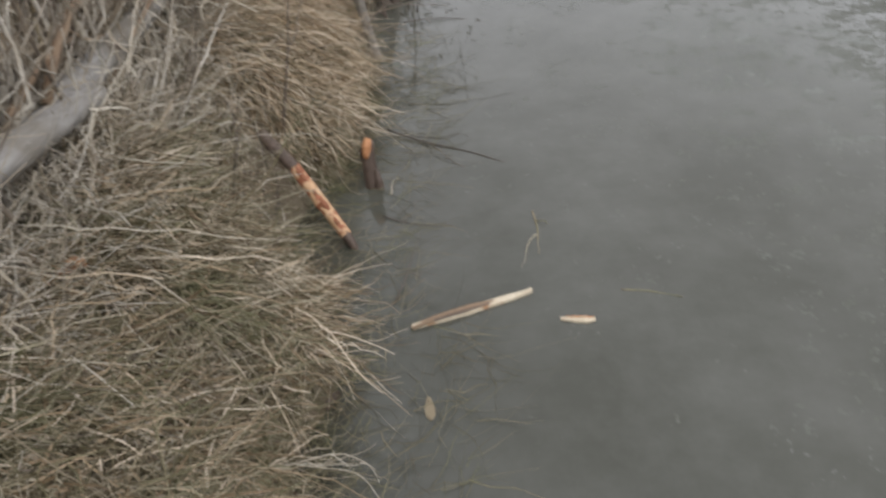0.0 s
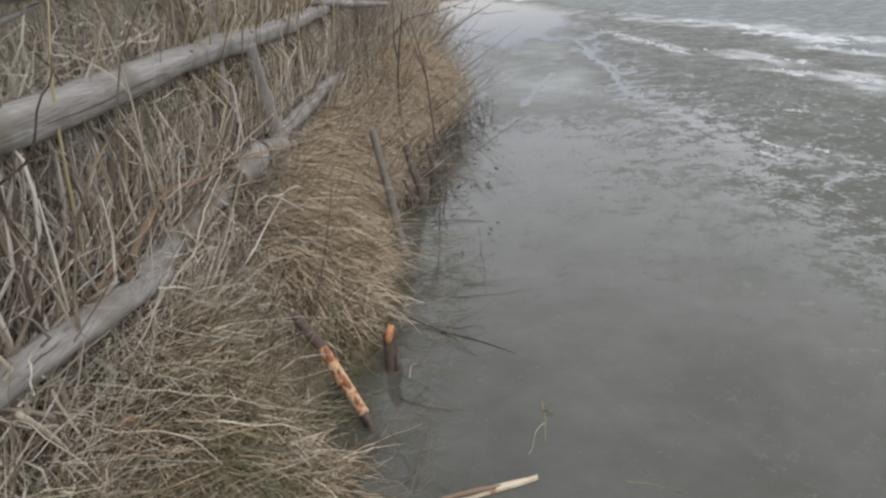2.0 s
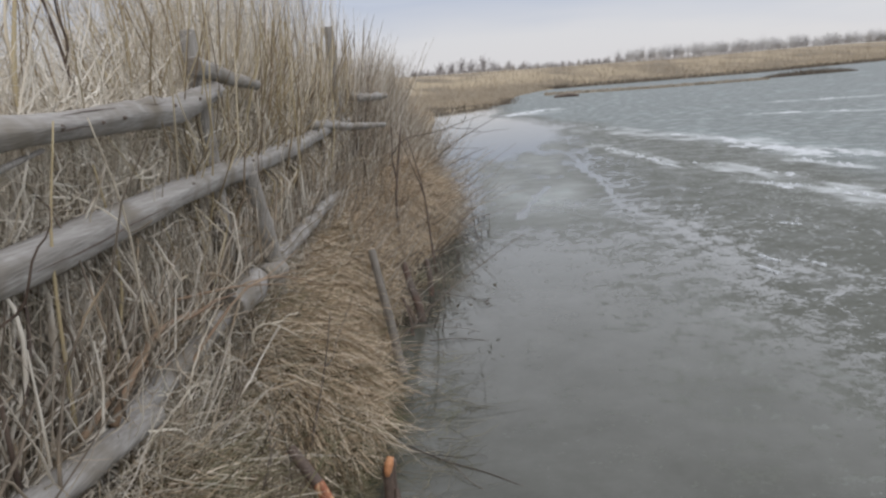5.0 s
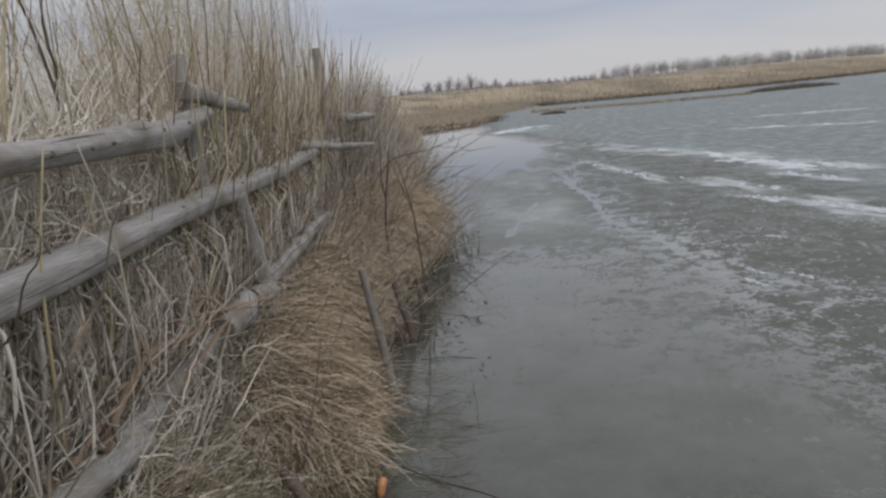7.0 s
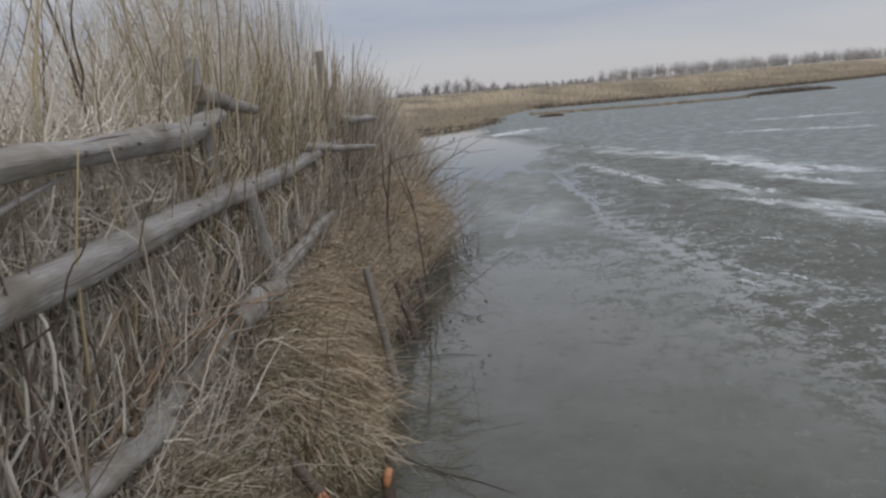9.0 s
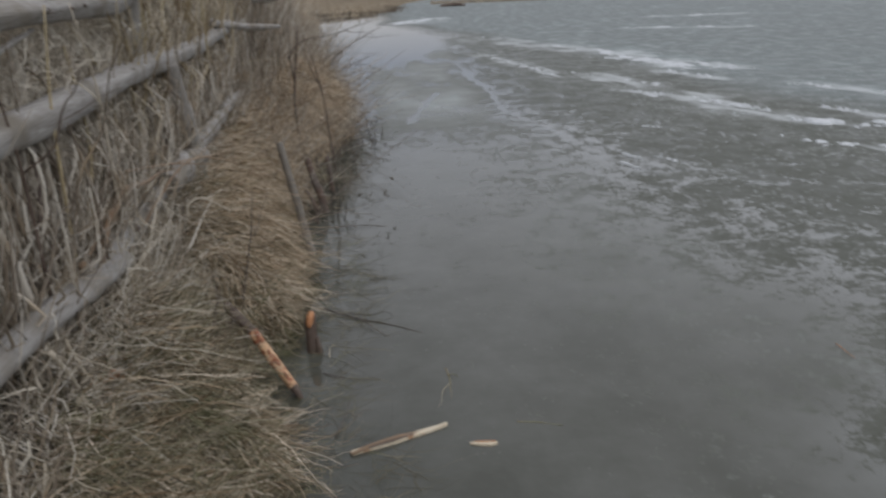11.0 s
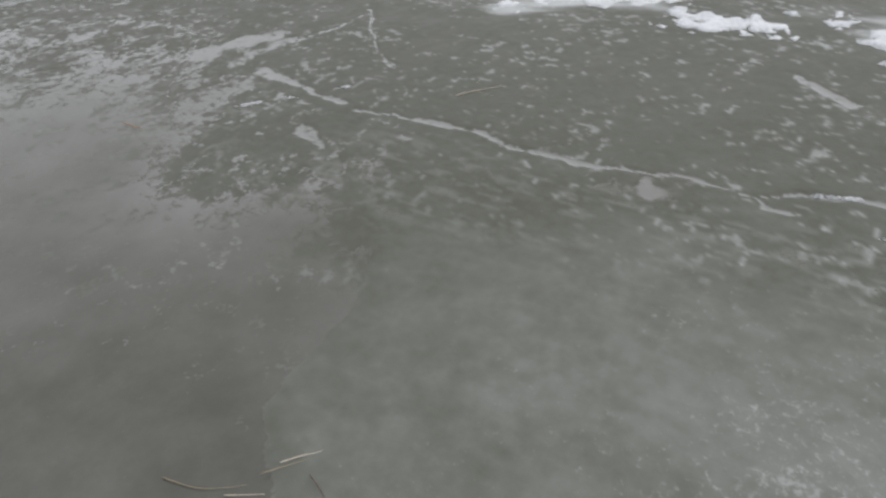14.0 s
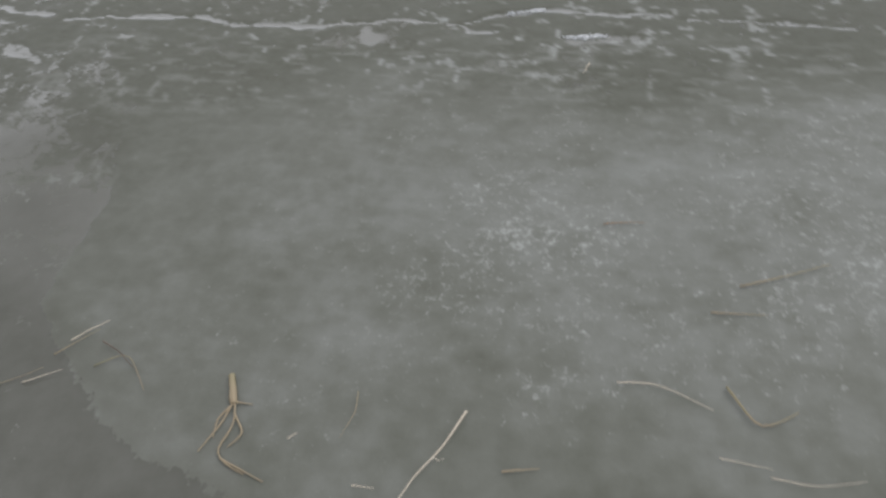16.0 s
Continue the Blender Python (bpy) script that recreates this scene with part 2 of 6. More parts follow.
def ice_material():
    """Rotten spring ice, olive to milky grey by the attribute tone, under a film of meltwater where the attribute wet is high."""
    m = bpy.data.materials.new("rotten_ice")
    m.use_nodes = True
    n, l = m.node_tree.nodes, m.node_tree.links
    ice = n["Principled BSDF"]
    ice.inputs["IOR"].default_value = 1.31
    ice.inputs["Specular IOR Level"].default_value = 0.22
    co = n.new("ShaderNodeTexCoord")

    def tex(scale, detail, rough=0.5):
        t = n.new("ShaderNodeTexNoise")
        t.inputs["Scale"].default_value, t.inputs["Detail"].default_value, t.inputs["Roughness"].default_value = scale, detail, rough
        l.new(co.outputs["Object"], t.inputs["Vector"])
        return t.outputs["Fac"]

    def times_add(a_, k, c_):
        f = n.new("ShaderNodeMath")
        f.operation = "MULTIPLY_ADD"
        f.inputs[1].default_value = k
        l.new(a_, f.inputs[0])
        if isinstance(c_, float):
            f.inputs[2].default_value = c_
        else:
            l.new(c_, f.inputs[2])
        return f.outputs[0]

    def ranged(v, lo, hi, to_lo=0.0, to_hi=1.0):
        r = n.new("ShaderNodeMapRange")
        r.interpolation_type = "SMOOTHSTEP"
        for key, x in (("From Min", lo), ("From Max", hi), ("To Min", to_lo), ("To Max", to_hi)):
            r.inputs[key].default_value = x
        l.new(v, r.inputs["Value"])
        return r.outputs["Result"]

    def attribute(name):
        t = n.new("ShaderNodeAttribute")
        t.attribute_name = name
        return t.outputs["Fac"]

    tone, wet = attribute("tone"), attribute("wet")
    mid = tex(3.0, 8, 0.6)
    shift = times_add(mid, 0.42, times_add(tone, 1.0, times_add(tex(17.0, 6, 0.7), 0.20, -0.01)))
    rp = n.new("ShaderNodeValToRGB")
    el = rp.color_ramp.elements
    el[0].position, el[0].color = 0.25, (0.080, 0.083, 0.065, 1)
    el[1].position, el[1].color = 1.0, (0.36, 0.405, 0.40, 1)
    for p, c in ((0.45, (0.132, 0.137, 0.119, 1)), (0.75, (0.230, 0.240, 0.228, 1))):
        e_ = el.new(p)
        e_.color = c
    l.new(shift, rp.inputs["Fac"])
    fleck = times_add(tex(130.0, 2), 0.3, times_add(tex(46.0, 3, 0.6), 0.7, 0.0))
    spots = times_add(tone, 0.5, times_add(tex(2.2, 3), 0.3, fleck))
    mx = n.new("ShaderNodeMix")
    mx.data_type = "RGBA"
    mx.inputs["B"].default_value = (0.52, 0.545, 0.53, 1)
    l.new(ranged(times_add(attribute("speck"), 0.07, spots), 0.86, 1.06, 0.0, 0.30), mx.inputs["Factor"])
    green = n.new("ShaderNodeMix")
    green.data_type = "RGBA"
    l.new(attribute("pale"), green.inputs["Factor"])
    l.new(rp.outputs["Color"], green.inputs["A"])
    lake = n.new("ShaderNodeValToRGB")
    lake.color_ramp.elements[0].position, lake.color_ramp.elements[0].color = 0.3, (0.135, 0.150, 0.142, 1)
    lake.color_ramp.elements[1].position, lake.color_ramp.elements[1].color = 0.8, (0.24, 0.272, 0.268, 1)
    l.new(shift, lake.inputs["Fac"])
    l.new(lake.outputs["Color"], green.inputs["B"])
    l.new(green.outputs["Result"], mx.inputs["A"])
    white = n.new("ShaderNodeMix")
    white.data_type = "RGBA"
    white.inputs["B"].default_value = (0.58, 0.605, 0.61, 1)
    l.new(attribute("slush"), white.inputs["Factor"])
    l.new(mx.outputs["Result"], white.inputs["A"])
    l.new(white.outputs["Result"], ice.inputs["Base Color"])
    l.new(ranged(mid, 0.35, 0.65, 0.32, 0.6), ice.inputs["Roughness"])
    bp = n.new("ShaderNodeBump")
    bp.inputs["Strength"].default_value, bp.inputs["Distance"].default_value = 0.3, 0.005
    l.new(times_add(fleck, 0.5, tex(11.0, 5)), bp.inputs["Height"])
    l.new(bp.outputs[0], ice.inputs["Normal"])

    film = n.new("ShaderNodeBsdfPrincipled")
    water_look(n, l, film, co)
    clear = film.inputs["Base Color"].links[0].from_socket
    milk = n.new("ShaderNodeMix")
    milk.data_type = "RGBA"
    milk.inputs["B"].default_value = (0.20, 0.205, 0.195, 1)
    l.new(attribute("milk"), milk.inputs["Factor"])
    l.new(clear, milk.inputs["A"])
    l.new(milk.outputs["Result"], film.inputs["Base Color"])
    broken = times_add(tex(60.0, 5, 0.65), 0.36, times_add(tex(19.0, 8, 0.68), 0.66, times_add(tex(5.0, 8, 0.66), 0.66, -0.74)))
    mask = ranged(times_add(wet, 0.8, broken), 0.465, 0.535)
    mix = n.new("ShaderNodeMixShader")
    l.new(mask, mix.inputs[0])
    l.new(ice.outputs[0], mix.inputs[1])
    l.new(film.outputs[0], mix.inputs[2])
    l.new(mix.outputs[0], n["Material Output"].inputs["Surface"])
    return m


WATER = water_material()
ICE = ice_material()

# ---- mesh helpers ----
rng = np.random.default_rng(7)


def mesh(name, verts, faces, smooth=True):
    """A mesh from an (n, 3) array and one or more (m, k) arrays of corners."""
    me = bpy.data.meshes.new(name)
    verts = np.asarray(verts, np.float32).reshape(-1, 3)
    groups = [np.asarray(f, np.int32) for f in (faces if isinstance(faces, list) else [faces])]
    me.vertices.add(len(verts))
    me.vertices.foreach_set("co", verts.ravel())
    corners = np.concatenate([g.ravel() for g in groups])
    sizes = np.concatenate([np.full(len(g), g.shape[1], np.int32) for g in groups])
    me.loops.add(len(corners))
    me.loops.foreach_set("vertex_index", corners)
    me.polygons.add(len(sizes))
    me.polygons.foreach_set("loop_start", np.concatenate([[0], np.cumsum(sizes)[:-1]]).astype(np.int32))
    me.polygons.foreach_set("use_smooth", np.full(len(sizes), smooth, bool))
    me.update(calc_edges=True)
    return me


def part(name, me, mat, parent=None, label="", kind=""):
    me.materials.clear()
    me.materials.append(mat)
    ob = new(name, me)
    ob.parent = parent
    return tagged(ob, label=label, kind=kind)


def tubes(paths, radii, sides=5, caps=False):
    """Tubes along (n, k, 3) paths with (n, k) radii."""
    paths, radii = np.asarray(paths, float), np.asarray(radii, float)
    n, k = radii.shape
    tan = np.gradient(paths, axis=1)
    tan /= np.linalg.norm(tan, axis=2, keepdims=True) + 1e-9
    ref = np.where(np.abs(tan[:, :1, 2:3]) > 0.7, np.array([[[0.0, 1.0, 0.0]]]), np.array([[[0.0, 0.0, 1.0]]]))
    u = np.cross(tan, np.broadcast_to(ref, tan.shape))
    u /= np.linalg.norm(u, axis=2, keepdims=True) + 1e-9
    v = np.cross(tan, u)
    a = np.arange(sides) * 2 * np.pi / sides
    ring = np.cos(a)[None, None, :, None] * u[:, :, None] + np.sin(a)[None, None, :, None] * v[:, :, None]
    verts = paths[:, :, None] + ring * radii[:, :, None, None]
    base = (np.arange(n) * k * sides)[:, None, None] + (np.arange(k - 1) * sides)[None, :, None]
    j = np.arange(sides)[None, None]
    j2 = (j + 1) % sides
    quads = np.stack([base + j, base + j2, base + sides + j2, base + sides + j], axis=-1).reshape(-1, 4)
    faces = [quads]
    if caps:
        start = (np.arange(n) * k * sides)[:, None]
        faces.append(start + np.arange(sides)[::-1][None])
        faces.append(start + (k - 1) * sides + np.arange(sides)[None])
    return verts.reshape(-1, 3), faces


def ribbons(paths, widths, side):
    """Flat blades along (n, k, 3) paths with (n, k) widths, spread along the (n, 3) side."""
    n, k = widths.shape
    s = side[:, None] * widths[:, :, None] * 0.5
    verts = np.stack([paths - s, paths + s], axis=2).reshape(-1, 3)
    base = (np.arange(n) * k * 2)[:, None] + (np.arange(k - 1) * 2)[None]
    quads = np.stack([base, base + 1, base + 3, base + 2], axis=-1).reshape(-1, 4)
    return verts, quads


def unit(v):
    return v / (np.linalg.norm(v, axis=-1, keepdims=True) + 1e-9)


def blades(name, root, way, length, droop, width, curl=0.15, k=5, taper=True, kink=0.03, behind=None):
    """Grass: from each root along way, sinking by droop times length towards the tip, with a random curl sideways."""
    n = len(root)
    s = np.linspace(0, 1, k)[None, :, None]
    way = unit(way)
    off = np.clip(rng.normal(0, 1, (n, 3)), -1.7, 1.7) * curl
    path = root[:, None] + length[:, None, None] * (way[:, None] * s + off[:, None] * s ** 2)
    path[:, :, 2] -= (length * droop)[:, None] * s[:, :, 0] ** 2
    path += rng.normal(0, kink, (n, k, 3)) * length[:, None, None]
    if behind is not None:
        path[:, :, 0] = np.minimum(path[:, :, 0], np.minimum(-0.56 - 0.085 * path[:, :, 1] + behind * rng.random((n, 1)), before_fence(path[:, :, 1], path[:, :, 2]) + 0.5 * (rng.random((n, 1)) < 0.05)))
    path[:, :, 2] = np.maximum(path[:, :, 2], 0.004 + 0.006 * rng.random((n, 1)))
    side = unit(np.cross(way, rng.normal(0, 1, (n, 3))))
    w = width[:, None] * ((1 - 0.75 * s[:, :, 0] ** 1.5) if taper else np.ones_like(s[:, :, 0]))
    return mesh(name, *ribbons(path, w, side))


def wander(start, end, k, wobble):
    """A line of k points from start to end that wanders sideways by about wobble."""
    s = np.linspace(0, 1, k)[:, None]
    p = (1 - s) * np.asarray(start, float) + s * np.asarray(end, float)
    n = rng.normal(0, 1, (4, 3))
    for i in range(4):
        p += wobble / (i + 1) * n[i] * np.sin(np.pi * (i + 1) * s)
    return p


def lattice(x, y, seed):
    h = np.sin(x * 127.1 + y * 311.7 + seed * 74.7) * 43758.5453
    return h - np.floor(h)


def value_noise(x, y, seed):
    xi, yi = np.floor(x), np.floor(y)
    fx, fy = x - xi, y - yi
    fx, fy = fx * fx * (3 - 2 * fx), fy * fy * (3 - 2 * fy)
    a, b = lattice(xi, yi, seed), lattice(xi + 1, yi, seed)
    c, d = lattice(xi, yi + 1, seed), lattice(xi + 1, yi + 1, seed)
    return (a * (1 - fx) + b * fx) * (1 - fy) + (c * (1 - fx) + d * fx) * fy


def fbm(x, y, seed, octaves=4):
    t, amp, tot = 0, 1.0, 0
    for i in range(octaves):
        t = t + amp * value_noise(x * 2 ** i, y * 2 ** i, seed + i)
        tot += amp
        amp *= 0.55
    return t / tot - 0.5


def smooth(a, b, x):
    t = np.clip((x - a) / (b - a), 0, 1)
    return t * t * (3 - 2 * t)


def grid_faces(nx, ny):
    i = np.arange(nx - 1)[None] + (np.arange(ny - 1) * nx)[:, None]
    return np.stack([i, i + 1, i + nx + 1, i + nx], axis=-1).reshape(-1, 4)


# ---- ground: one sheet from the bank to the horizon ----
EDGE_Y = [-60, -0.7, 0.1, 0.5, 0.95, 1.15, 1.4, 1.9, 2.15, 2.6, 3.0, 3.3, 4.0, 4.6, 5.2, 6, 6.7, 7.4, 8.3, 9.5, 13, 17, 24, 33, 38, 41, 44, 52, 62, 70, 79, 86, 93, 136, 173, 420, 2500]
EDGE_X = [0.5, 0.5, 0.2, -0.16, -0.10, -0.20, -0.32, -0.36, -0.22, -0.22, -0.30, -0.33, -0.36, -0.42, -0.43, -0.32, -0.16, -0.12, -0.26, -0.55, -1.0, -1.25, -1.8, -2.3, -3.4, -1.0, 1.4, 1.9, 3.0, 4.8, 7.2, 20, 32, 73, 105, 270, 1500]


def shore(y):
    return np.interp(y, EDGE_Y, EDGE_X) + 0.025 * np.sin(y * 7.3) * smooth(0.4, 1, y) * (1 - smooth(30, 40, y))


def ground_height(x, y):
    d = shore(y) - x
    near = 0.85 * (1 - np.exp(-np.clip(d, 0, 50) / 0.30)) + 0.06 * fbm(x * 3, y * 3, 3) * smooth(0, 0.3, d)
    near = near + 0.09 * fbm(x * 9, y * 9, 23, 3) * smooth(0.03, 0.2, d)
    near = near + 0.10 * np.exp(-((x + 0.5) ** 2) / 0.06 - (y - 7.3) ** 2 / 1.2) * smooth(0, 0.2, d)
    low = np.minimum(d * 0.3, 0.12 + 0.02 * d)
    near = near + (low - near) * (1 - smooth(-0.6, 0.5, y))
    far = 0.25 * smooth(0, 3, d) + 0.0015 * np.clip(d, 0, 400) + (0.3 + 2.0 * smooth(45, 130, x)) * smooth(80, 330, y) + (0.9 + 0.010 * np.minimum(y, 160)) * smooth(1, 34, d) * smooth(58, 80, y) + 0.5 * fbm(x * 0.02, y * 0.02, 9) * smooth(10, 80, d)
    h = near + (far - near) * smooth(20, 45, y)
    h = np.where(d < 0, np.maximum(-0.5, d * 0.5), h)
    return h + 6 * smooth(250, 600, x - 0.3 * y) * smooth(-200, 100, x)


def spaced(lo, hi, centre, step, growth):
    right, s = [centre], step
    while right[-1] < hi:
        right.append(right[-1] + s)
        s *= growth
    left, s = [centre], step
    while left[-1] > lo:
        left.append(left[-1] - s)
        s *= growth
    return np.array(left[:0:-1] + right)


gx, gy = spaced(-1500, 2200, -0.4, 0.06, 1.045), spaced(-1500, 2500, 2.0, 0.09, 1.035)
X, Y = np.meshgrid(gx, gy)
ground = part("ground", mesh("ground", np.stack([X, Y, ground_height(X, Y)], -1), grid_faces(len(gx), len(gy))), MUD)
tagged(ground, "brown soil and dead grass of the lake bank", "ground", kind="structure")

# ---- lake ----
wx, wy = spaced(-40, 700, 0, 0.5, 1.08), spaced(-60, 1200, 2, 0.5, 1.08)
X, Y = np.meshgrid(wx, wy)
water = part("water", mesh("water", np.stack([X, Y, np.zeros_like(X)], -1), grid_faces(len(wx), len(wy))), WATER)
tagged(water, "murky grey-olive meltwater along the bank of the lake", "water", kind="structure")

CRACKS = [
    ([(3.17, 1.51), (3.07, 1.14), (3.0, 0.78)], 0.035),
    ([(2.95, 0.69), (3.0, 0.44), (3.01, 0.05), (2.95, -0.21), (2.93, -0.45), (2.97, -0.70), (3.03, -0.90), (3.01, -1.16), (3.11, -1.40), (3.15, -1.64)], 0.023),
    ([(3.15, -1.62), (3.08, -2.2), (3.0, -3.0)], 0.016),
    ([(4.28, 1.59), (3.8, 1.18), (3.48, 0.84), (3.12, 0.49)], 0.018),
    ([(3.57, 1.65), (3.85, 1.60), (4.24, 1.55)], 0.02),
    ([(3.22, 2.05), (3.42, 1.98), (3.62, 1.88)], 0.13), ([(3.15, 1.72), (3.35, 1.76), (3.6, 1.72)], 0.06),
    ([(0.64, 7.78), (0.89, 9.09), (1.17, 10.26)], 0.085),
    ([(4.26, -1.06), (4.08, -1.24), (3.97, -1.37)], 0.035),
    ([(3.01, -1.18), (2.94, -1.24), (2.94, -1.35)], 0.026),
    ([(2.93, -0.80), (2.86, -0.85)], 0.062),
    ([(2.89, -1.66), (2.89, -1.9)], 0.045),
    ([(2.70, 0.78), (2.6, 0.6), (2.45, 0.51), (2.38, 0.5), (2.28, 0.38)], 0.045),
    ([(1.98, 10.4), (1.93, 8.3), (2.25, 6.9), (2.32, 6.1), (2.45, 5.4), (2.54, 5.05)], 0.07), ([(2.46, 6.98), (2.54, 6.13), (2.66, 5.5), (2.85, 4.95)], 0.05),
    ([(2.94, 4.62), (2.76, 4.45), (2.62, 4.32), (2.67, 4.05)], 0.02),
    ([(2.1, 14.7), (2.5, 15.6), (2.9, 16.0)], 0.16), ([(2.9, 15.9), (3.12, 13.9), (3.4, 11.4)], 0.17), ([(1.97, 13.5), (1.93, 11.8), (2.0, 10.5)], 0.10),
]
SLAB_EDGE_Y = [-60, -6, -1.3, -0.8, -0.46, -0.26, -0.22, -0.1, 0.14, 0.3, 60]
SLAB_EDGE_X = [0.6, 0.7, 0.72, 0.85, 1.07, 1.27, 1.7, 2.03, 2.2, 2.3, 2.3]
# where the water over the ice gives way to bare dark ice, and how broad the broken belt between them is
DARK_EDGE_Y = [-60, -0.4, 0.1, 0.25, 0.45, 0.7, 0.98, 1.2, 1.5, 2.1, 2.7, 3.4, 4.2, 4.8, 5.4, 6.1, 6.9, 8.3, 10.5, 14.7, 17, 22, 27, 30, 33, 40, 52, 900]
DARK_EDGE_X = [1.6, 1.9, 2.0, 2.1, 2.18, 1.97, 2.04, 2.36, 2.85, 2.85, 2.6, 2.35, 2.25, 2.4, 2.35, 2.2, 2.08, 1.95, 1.95, 2.1, 2.3, 2.7, 1.7, 1.0, 0.9, 0.6, 0.6, 0.6]
# where the dark ice gives way to the pale green ice of the open lake
PALE_EDGE_Y = [-60, 0, 5, 9.1, 16.5, 23, 30, 36, 900]
PALE_EDGE_X = [9.5, 8.2, 6.9, 5.65, 4.9, 3.3, 1.6, 1.0, 1.0]

# snow on the ice, and one glint drawn as snow: from, to, half width, height
SNOW_AND_GLINT = [
    (4.88, 0.90, 5.16, -0.18, 0.24, 0.03), (4.80, -0.41, 4.98, -0.89, 0.11, 0.03), (5.17, -0.90, 5.18, -1.15, 0.10, 0.03), (4.92, -1.34, 4.98, -2.5, 0.26, 0.04),
    (5.60, 2.60, 5.80, 1.88, 0.15, 0.03), (5.95, 2.45, 6.15, 2.15, 0.12, 0.03), (5.30, 1.84, 5.22, 1.22, 0.12, 0.03), (5.34, 2.2, 5.32, 1.98, 0.06, 0.02),
    (5.05, 5.34, 5.18, 4.30, 0.12, 0.03), (4.37, 6.05, 4.85, 5.33, 0.10, 0.03), (5.14, 4.10, 5.50, 3.95, 0.09, 0.03), (5.87, 4.85, 6.15, 4.7, 0.09, 0.03),
    (4.6, 8.5, 5.05, 6.7, 0.26, 0.05), (5.0, 6.8, 5.5, 6.2, 0.12, 0.05), (6.4, 9.6, 7.4, 7.7, 0.22, 0.04), (5.75, 7.4, 6.2, 6.4, 0.14, 0.04), (5.9, 3.9, 6.4, 3.0, 0.13, 0.03),
    (3.75, 9.75, 4.4, 8.9, 0.13, 0.05), (4.3, 9.1, 4.85, 7.7, 0.36, 0.034), (4.05, 11.9, 4.55, 9.9, 0.38, 0.05), (5.3, 11.7, 5.8, 10.2, 0.20, 0.05), (6.1, 13.1, 6.8, 11.2, 0.32, 0.05),
    (3.5, 21.2, 4.7, 17.2, 0.65, 0.05), (4.6, 17.5, 5.7, 14.2, 0.6, 0.05), (5.4, 14.6, 6.1, 12.0, 0.5, 0.034), (3.1, 13.9, 3.42, 11.4, 0.20, 0.04), (2.6, 16.2, 3.1, 13.8, 0.22, 0.04),
    (1.0, 30.4, 3.3, 34.4, 0.9, 0.034), (11.0, 28.6, 15.8, 28.2, 0.35, 0.05), (8.0, 23.0, 12.0, 21.0, 0.3, 0.04),
    (5.58, 4.16, 5.86, 3.95, 0.07, 0.03), (5.9, 3.75, 6.4, 3.3, 0.18, 0.03), (5.5, 3.12, 6.0, 2.85, 0.11, 0.03), (5.19, 2.56, 5.34, 2.47, 0.05, 0.02), (5.8, 4.9, 6.6, 4.15, 0.08, 0.03), (5.7, 6.5, 6.3, 5.4, 0.12, 0.03), (6.8, 5.6, 7.4, 4.6, 0.14, 0.03), (7.0, 3.2, 7.3, 2.2, 0.14, 0.03),
    (3.18, 6.9, 3.40, 6.74, 0.04, 0.02), (2.74, 1.28, 2.84, 1.20, 0.02, 0.008), (2.92, 1.12, 2.96, 1.09, 0.016, 0.008), (3.12, 0.96, 3.18, 0.91, 0.018, 0.008),
    # the patch at (2.90, -1.62) paints a small glint on the ice in snow colour
    (2.90, -1.62, 2.92, -1.80, 0.016, 0.008), (3.10, -1.38, 3.14, -1.52, 0.014, 0.008), (2.62, 5.6, 2.68, 5.4, 0.035, 0.012), (2.5, 5.25, 2.56, 5.05, 0.035, 0.012), (2.9, 5.4, 3.0, 5.15, 0.04, 0.012),
]


def to_line(x, y, line):
    best = np.full(x.shape, 1e9)
    for (ax, ay), (bx, by) in zip(line[:-1], line[1:]):
        dx, dy = bx - ax, by - ay
        t = np.clip(((x - ax) * dx + (y - ay) * dy) / (dx * dx + dy * dy), 0, 1)
        best = np.minimum(best, np.hypot(x - ax - t * dx, y - ay - t * dy))
    return best


